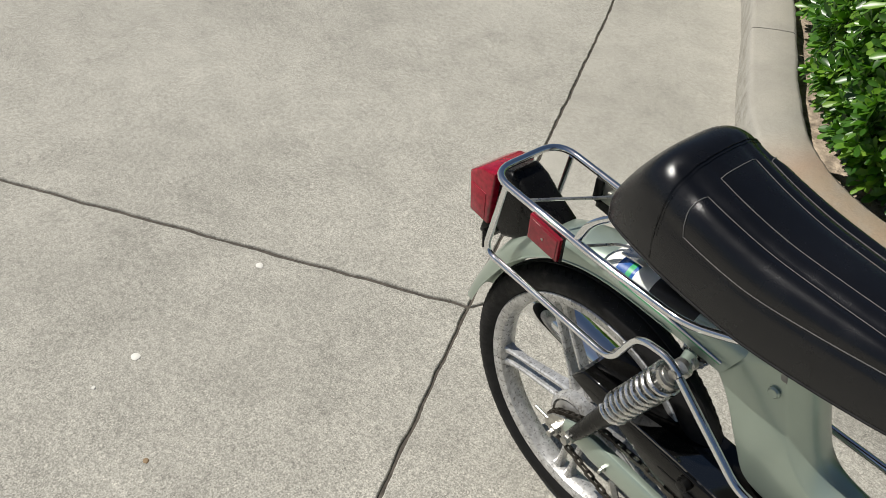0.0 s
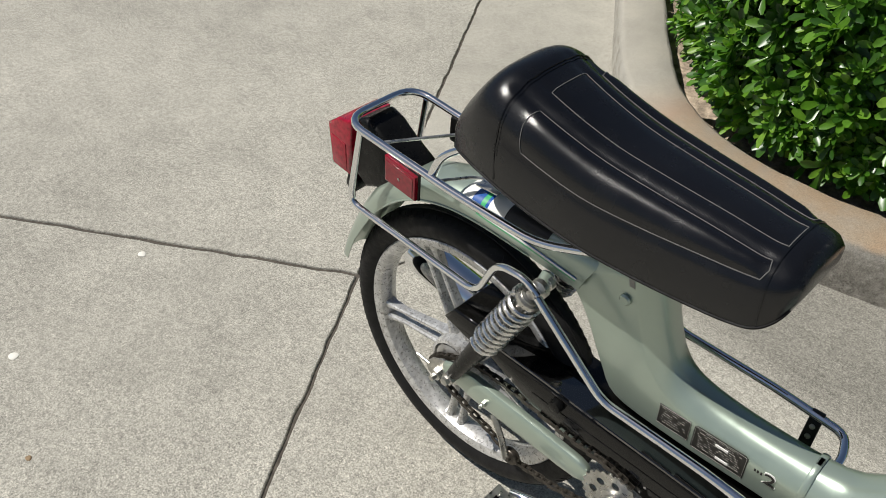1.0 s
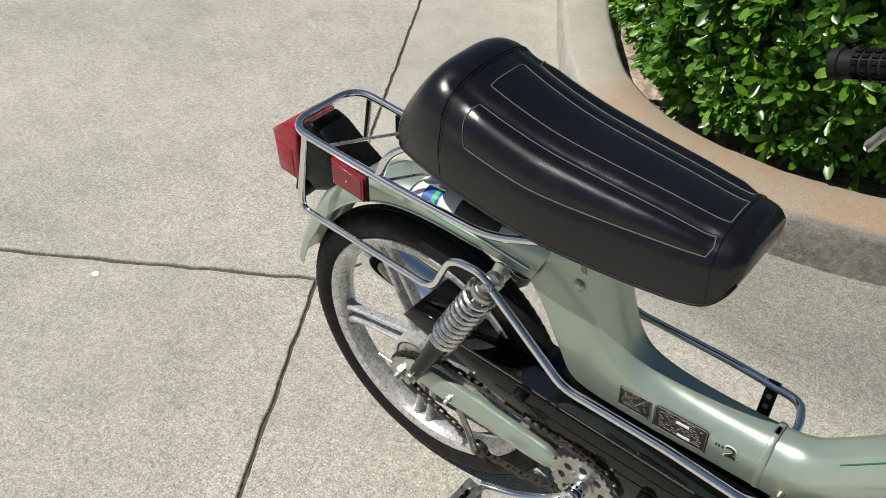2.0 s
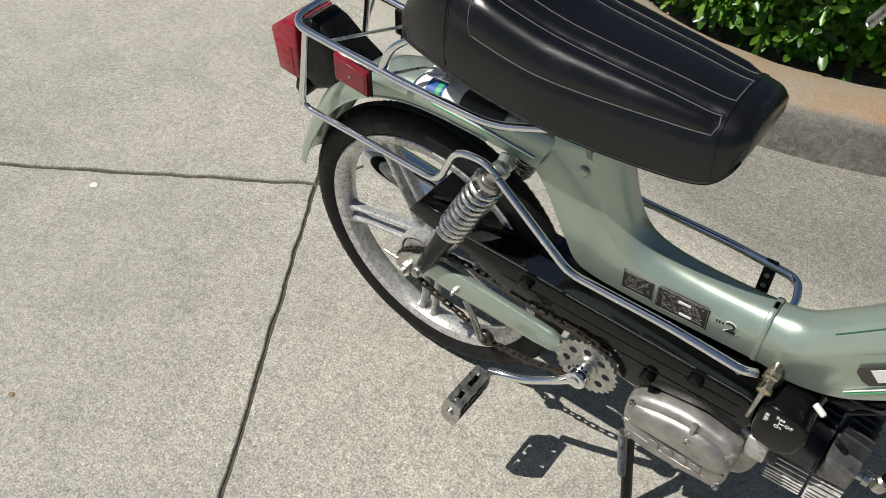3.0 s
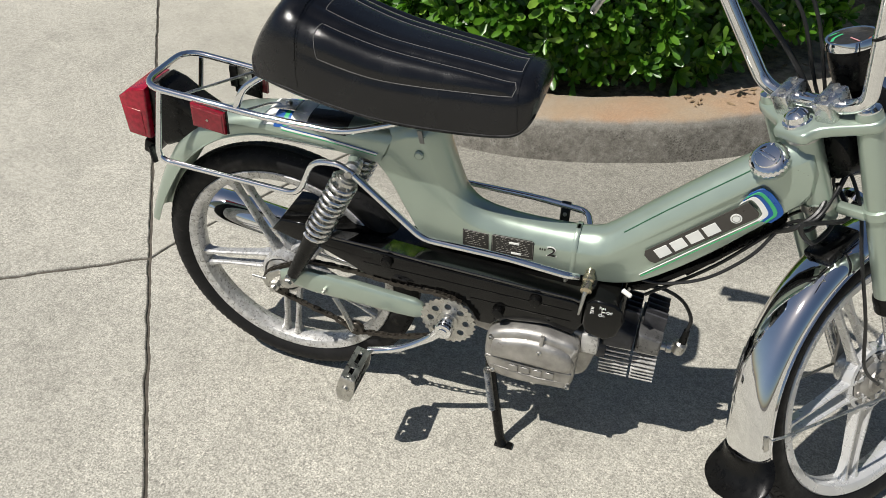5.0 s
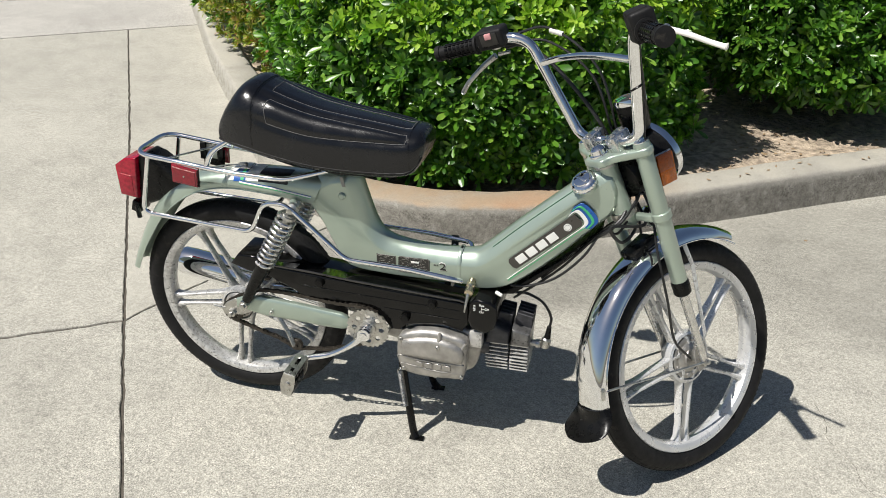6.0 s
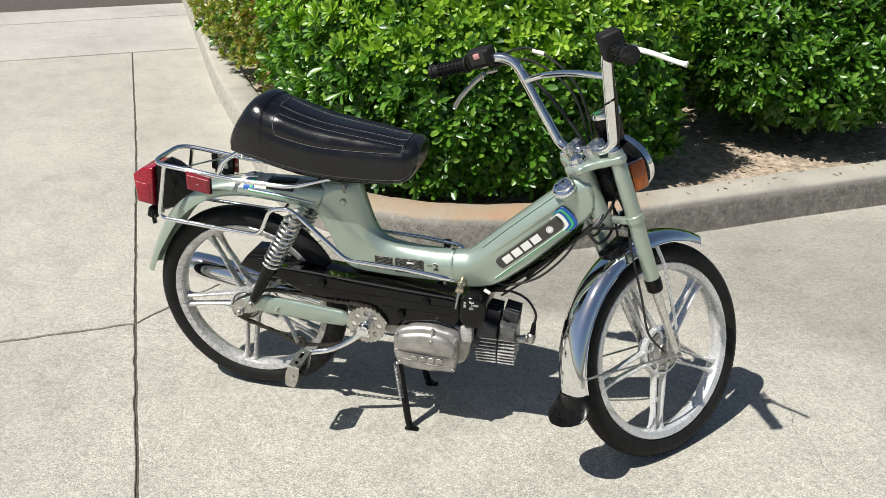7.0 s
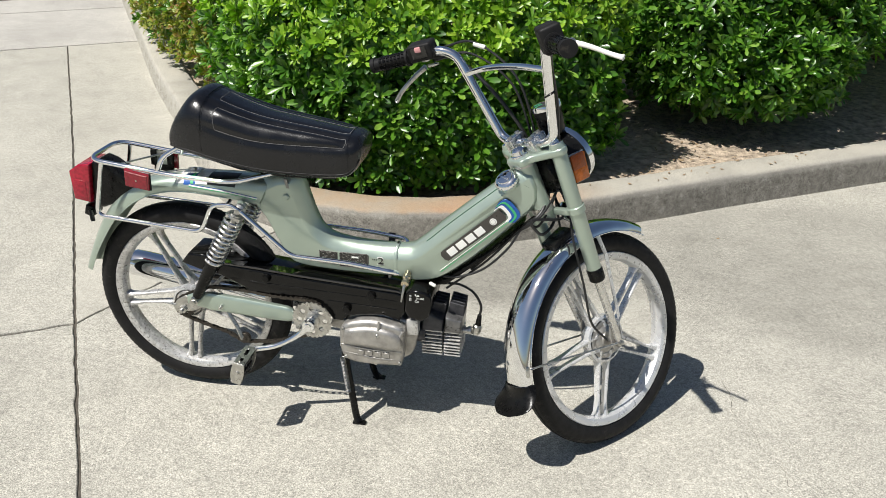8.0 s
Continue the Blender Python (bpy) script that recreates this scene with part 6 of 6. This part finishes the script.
# handlebar
BAR = 0.0112
half = [(0.026, 0.0, 0.008), (0.026, 0.058, 0.008), (0.030, 0.090, 0.022), (0.032, 0.152, 0.232), (0.016, 0.188, 0.256), (-0.036, 0.262, 0.260), (-0.078, 0.335, 0.264)]
path = fillet([(x, -y, z) for x, y, z in half[::-1]] + half[1:], 0.034, 6)
bars = fpart("handlebar", tube(B(), path, BAR, 16), CHROME, "high chromed handlebar with a cross brace")
bars.matrix_basis = SM @ pose(0, 0, 0, 2.2, 0, 0)
fpart("brace", tube(B(), smooth([(0.030, -0.138, 0.182), (0.026, -0.07, 0.194), (0.026, 0.0, 0.198), (0.026, 0.07, 0.195), (0.030, 0.138, 0.184)], 6), 0.0072, 12), CHROME, "", bars)
for s in (-1, 1):
    a, b = Vector((-0.029, s * 0.250, 0.2595)), Vector((-0.082, s * 0.342, 0.2645))
    d = (b - a).normalized()
    ln = (b - a).length
    bm = tube(B(), [a, a + d * 0.001, a + d * 0.007, a + d * 0.008, b - d * 0.012, b - d * 0.011, b - d * 0.001, b], [0.016, 0.021, 0.021, 0.0155, 0.0155, 0.0178, 0.0178, 0.012], 20)
    grip = fpart("grip", bm, RUBBER, "black ribbed rubber grip", bars)
    bm = B()
    u = d.orthogonal().normalized()
    v = d.cross(u)
    for q in range(7):
        for k in range(14):
            an = 2 * math.pi * k / 14
            c = a + d * (0.013 + 0.0105 * q) + (u * math.cos(an) + v * math.sin(an)) * 0.0162
            mm = Matrix.Translation(c) @ Matrix((u * math.cos(an) + v * math.sin(an), v * math.cos(an) - u * math.sin(an), d)).transposed().to_4x4()
            block(bm, (0.0022, 0.0046, 0.0072), mm, 0)
    fpart("grip_rib", bm, PLASTIC, "", grip)
    ux = axis_matrix(a - d * 0.020, d)
    side = Vector((1, 0, 0)) - d * d.x
    side.normalize()
    mm = Matrix.Translation(a - d * 0.026) @ Matrix((side, d * s, side.cross(d * s))).transposed().to_4x4()
    bm = block(B(), (0.046, 0.064 if s > 0 else 0.044, 0.042 if s > 0 else 0.056), mm @ Matrix.Translation((0.003, -0.010 if s > 0 else 0.0, 0.008 if s > 0 else 0.006)), 0.007, 3)
    sw = fpart("switch_housing" if s > 0 else "throttle_housing", bm, RUBBER, "black plastic switch housing with a faded pink button" if s > 0 else "black plastic throttle housing", bars)
    if s > 0:
        fpart("button", block(B(), (0.006, 0.016, 0.013), mm @ Matrix.Translation((-0.0215, -0.010, 0.018)), 0.002), PINK, "faded pink button", sw)
        fpart("switch_plate", block(B(), (0.003, 0.040, 0.026), mm @ Matrix.Translation((-0.0205, -0.010, 0.010)), 0.001), DECAL, "", sw)
    else:
        fpart("housing_cap", block(B(), (0.040, 0.036, 0.014), mm @ Matrix.Translation((0.000, 0.002, 0.030)), 0.006, 2), RUBBER, "", sw)
    # lever and its perch, ahead of and below the grip
    bm = block(B(), (0.038, 0.020, 0.014), mm @ Matrix.Translation((0.026, -0.006, -0.016)), 0.003)
    perch = fpart("lever_perch", bm, STEEL, "cast lever perch", bars)
    if s < 0:
        lp = [(0.014, -0.240, 0.246), (0.018, -0.285, 0.232), (0.029, -0.326, 0.208), (0.032, -0.346, 0.199), (0.033, -0.356, 0.196)]
    else:
        lp = [(-0.004, 0.240, 0.222), (-0.024, 0.270, 0.207), (-0.050, 0.303, 0.184), (-0.062, 0.322, 0.166), (-0.066, 0.328, 0.159)]
    piv = Vector(lp[0])
    lp = smooth(lp, 5)
    n = len(lp)
    fpart("lever", tube(B(), lp, [(0.0062 if s < 0 else 0.0085) - 0.0014 * math.sin(math.pi * i / (n - 1)) if i < n - 3 else (0.0055, 0.0070, 0.0045)[i - n + 3] for i in range(n)], 12, flat=0.7), CREAM if s < 0 else STEEL, "pale control lever", perch)
    fpart("adjuster", tube(B(), [piv - d * 0.006 + side * 0.004, piv - d * 0.034 + side * 0.006], [0.0045, 0.0035], 10), STEEL, "", perch)
fpart("cable_tie", tube(B(), [(0.0315 + 0.0125 * math.cos(a), -0.1215 + 0.0125 * math.sin(a), 0.125 - 0.004 * math.sin(a)) for a in (2 * math.pi * k / 20 for k in range(20))], 0.0022, 6, True), PLASTIC, "black cable tie", bars)

# headlamp, reflector, speedometer
hl = axis_matrix((0.018, 0, -0.086), (1, 0, 0.10))
bm = lathe(B(), [(0.02, 0.0), (0.046, 0.010), (0.062, 0.040), (0.068, 0.085), (0.069, 0.110), (0.066, 0.112)], hl, 36)
lamp = fpart("headlamp", bm, PLASTIC, "round black headlamp with a chromed rim")
bm = lathe(B(), [(0.066, 0.106), (0.0725, 0.107), (0.0735, 0.114), (0.0715, 0.124), (0.064, 0.128), (0.062, 0.124)], hl, 40, True)
fpart("rim", bm, CHROME, "", lamp)
bm = lathe(B(), [(0.063, 0.122), (0.050, 0.132), (0.025, 0.139), (0.001, 0.141)], hl, 32)
fpart("lens", bm, CREAM, "", lamp)
for s in (-1, 1):
    bm = block(B(), (0.046, 0.008, 0.066), at(0.082, s * 0.080, -0.084, 0, 8, 0), 0.004)
    rf = fpart("amber_reflector", bm, AMBER, "amber side reflector", lamp)
    fpart("upper_lens", block(B(), (0.042, 0.004, 0.034), at(0.0800, s * 0.0835, -0.0690, 0, 8, 0), 0.0015), AMBER_DARK, "frosted upper half", rf)
    bm = block(B(), (0.050, 0.006, 0.070), at(0.082, s * 0.0745, -0.084, 0, 8, 0), 0.002)
    fpart("backing", bm, STEEL, "", rf)
    bm = block(B(), (0.060, 0.003, 0.022), at(0.064, s * 0.074, -0.100, 0, 0, 0), 0.001)
    fpart("lamp_ear", bm, PAINT, "", lamp)
sp = axis_matrix((0.100, -0.012, -0.006), (0.10, 0, 1))
bm = lathe(B(), [(0.0252, 0.0), (0.0302, 0.010), (0.0336, 0.050), (0.034, 0.066), (0.0302, 0.068)], sp, 32)
speedo = fpart("speedometer", bm, PLASTIC, "round black speedometer with a chromed ring")
bm = lathe(B(), [(0.0332, 0.062), (0.0365, 0.063), (0.037, 0.070), (0.0349, 0.075), (0.0311, 0.075), (0.0307, 0.071)], sp, 36, True)
fpart("ring", bm, CHROME, "", speedo)
bm = lathe(B(), [(0.0309, 0.0690), (0.0309, 0.0700), (0.0008, 0.0701)], sp, 28)
dial = fpart("dial", bm, DECAL, "dark dial with coloured marks", speedo)
for a0, a1, mat_ in ((-25, 40, GREEN), (140, 205, AMBER), (60, 84, PRINT), (96, 120, PRINT)):
    bm = B()
    vs = [(bm.verts.new(sp @ Vector((0.0277 * math.cos(radians(a)), 0.0277 * math.sin(radians(a)), 0.0706))), bm.verts.new(sp @ Vector((0.0235 * math.cos(radians(a)), 0.0235 * math.sin(radians(a)), 0.0706)))) for a in range(a0, a1 + 1, 5)]
    for p, q in zip(vs, vs[1:]):
        bm.faces.new((p[0], q[0], q[1], p[1]))
    fpart("dial_mark", bm, mat_, "", dial)
fpart("needle", block(B(), (0.021, 0.0018, 0.0008), sp @ at(-0.008, 0.003, 0.0712, 0, 0, -20), 0), PINK, "", dial)

# horn below the lamp
bm = lathe(B(), [(0.010, 0), (0.026, 0.004), (0.030, 0.014), (0.026, 0.022), (0.010, 0.024)], axis_matrix((0.055, 0.0, -0.205), (1, 0, 0.2)), 24)
fpart("horn", bm, CHROME, "small chromed horn")

# cables
HI = SM.inverted()


def cable(pts, r=0.0030, name="cable", label="black control cable", material=CABLE):
    """Points (x, y, z, steered?)"""
    ps = [Vector(p[:3]) if not p[3] else SM @ Vector(p[:3]) for p in pts]
    return part(name, tube(B(), smooth(ps, 7), r, 8), material, moped, label)


cable([(0.002, 0.222, 0.252, 1), (0.040, 0.160, 0.225, 1), (0.050, 0.090, 0.140, 1), (0.058, 0.040, 0.020, 1), (0.050, 0.020, -0.10, 1), (0.930, -0.02, 0.64, 0), (0.900, -0.040, 0.602, 0), (0.86, -0.012, 0.556, 0), (0.76, -0.012, 0.452, 0)], 0.0045, label="thick black wiring sleeve")
cable([(0.010, 0.205, 0.240, 1), (0.062, 0.130, 0.228, 1), (0.085, 0.050, 0.130, 1), (0.070, 0.030, -0.02, 1), (0.048, -0.030, -0.16, 1), (0.01, -0.052, -0.25, 1), (-0.014, -0.060, -0.36, 1), (-0.024, -0.050, -0.46, 1), (0.012, -0.036, -0.540, 1)], label="black front brake cable")
cable([(0.004, -0.222, 0.238, 1), (0.046, -0.150, 0.190, 1), (0.060, -0.105, 0.080, 1), (0.060, -0.060, -0.02, 1), (0.050, -0.02, -0.12, 1), (0.925, -0.040, 0.625, 0), (0.888, -0.022, 0.592, 0), (0.80, -0.020, 0.484, 0), (0.70, -0.02, 0.395, 0)])
cable([(0.002, -0.214, 0.256, 1), (0.050, -0.145, 0.20, 1), (0.066, -0.085, 0.060, 1), (0.056, -0.03, -0.10, 1), (0.925, -0.030, 0.600, 0), (0.887, -0.02, 0.588, 0), (0.851, -0.03, 0.528, 0), (0.794, -0.03, 0.466, 0), (0.733, -0.028, 0.436, 0), (0.692, -0.025, 0.430, 0)])
cable([(0.030, 0.190, 0.262, 1), (0.070, 0.110, 0.250, 1), (0.080, 0.020, 0.150, 1), (0.064, 0.010, 0.0, 1), (0.050, 0.018, -0.13, 1), (0.93, 0.0, 0.625, 0), (0.895, 0.012, 0.588, 0), (0.82, 0.012, 0.500, 0)])
cable([(0.108, 0, -0.02, 1), (0.080, 0.025, -0.12, 1), (0.055, 0.050, -0.30, 1), (0.035, 0.060, -0.45, 1), (0.034, 0.050, -0.54, 1)], label="black speedometer cable")
cable([(0.055, 0.012, -0.16, 1), (0.02, -0.03, -0.19, 1), (0.905, -0.055, 0.618, 0), (0.93, -0.035, 0.575, 0), (0.955, 0.0, 0.60, 0), (0.04, 0.02, -0.14, 1)], 0.0038, label="black cable loop under the head")
part("cable_joint", tube(B(), [SM @ Vector((0.068, 0.112, 0.247)), SM @ Vector((0.076, 0.086, 0.232))], 0.0055, 10), CREAM, moped, "pale cable adjuster")

# specks on the concrete
rng = random.Random(3)
for x, y, r, mat_, nm, lab in ((-1.028, -0.17, 0.011, CHIP, "pale_spot", "flattened pale spot on the concrete"), (-0.907, -0.547, 0.013, CHIP, "pale_spot", "flattened pale spot on the concrete"), (-0.620, -0.640, 0.007, LITTER, "dry_leaf", "small dry leaf on the concrete"),
                               (-0.872, -0.656, 0.006, CHIP, "pale_spot", "flattened pale spot on the concrete"), (1.499, 1.29, 0.006, LITTER, "dry_leaf", "small dry leaf on the concrete")):
    bm = B()
    ring = [(r * (1 + 0.35 * noise.noise((math.cos(a), math.sin(a), x * 7))) * math.cos(a), r * 0.8 * (1 + 0.35 * noise.noise((math.sin(a), math.cos(a), y * 9))) * math.sin(a)) for a in (2 * math.pi * i / 14 for i in range(14))]
    loft(bm, [[Vector((x + px * f, y + py * f, z)) for px, py in ring] for f, z in ((1.0, -0.001), (1.0, 0.0012), (0.7, 0.0026))])
    tagged(link(nm, finish(bm, nm, mat_)), lab, "debris", group="specks on the concrete")
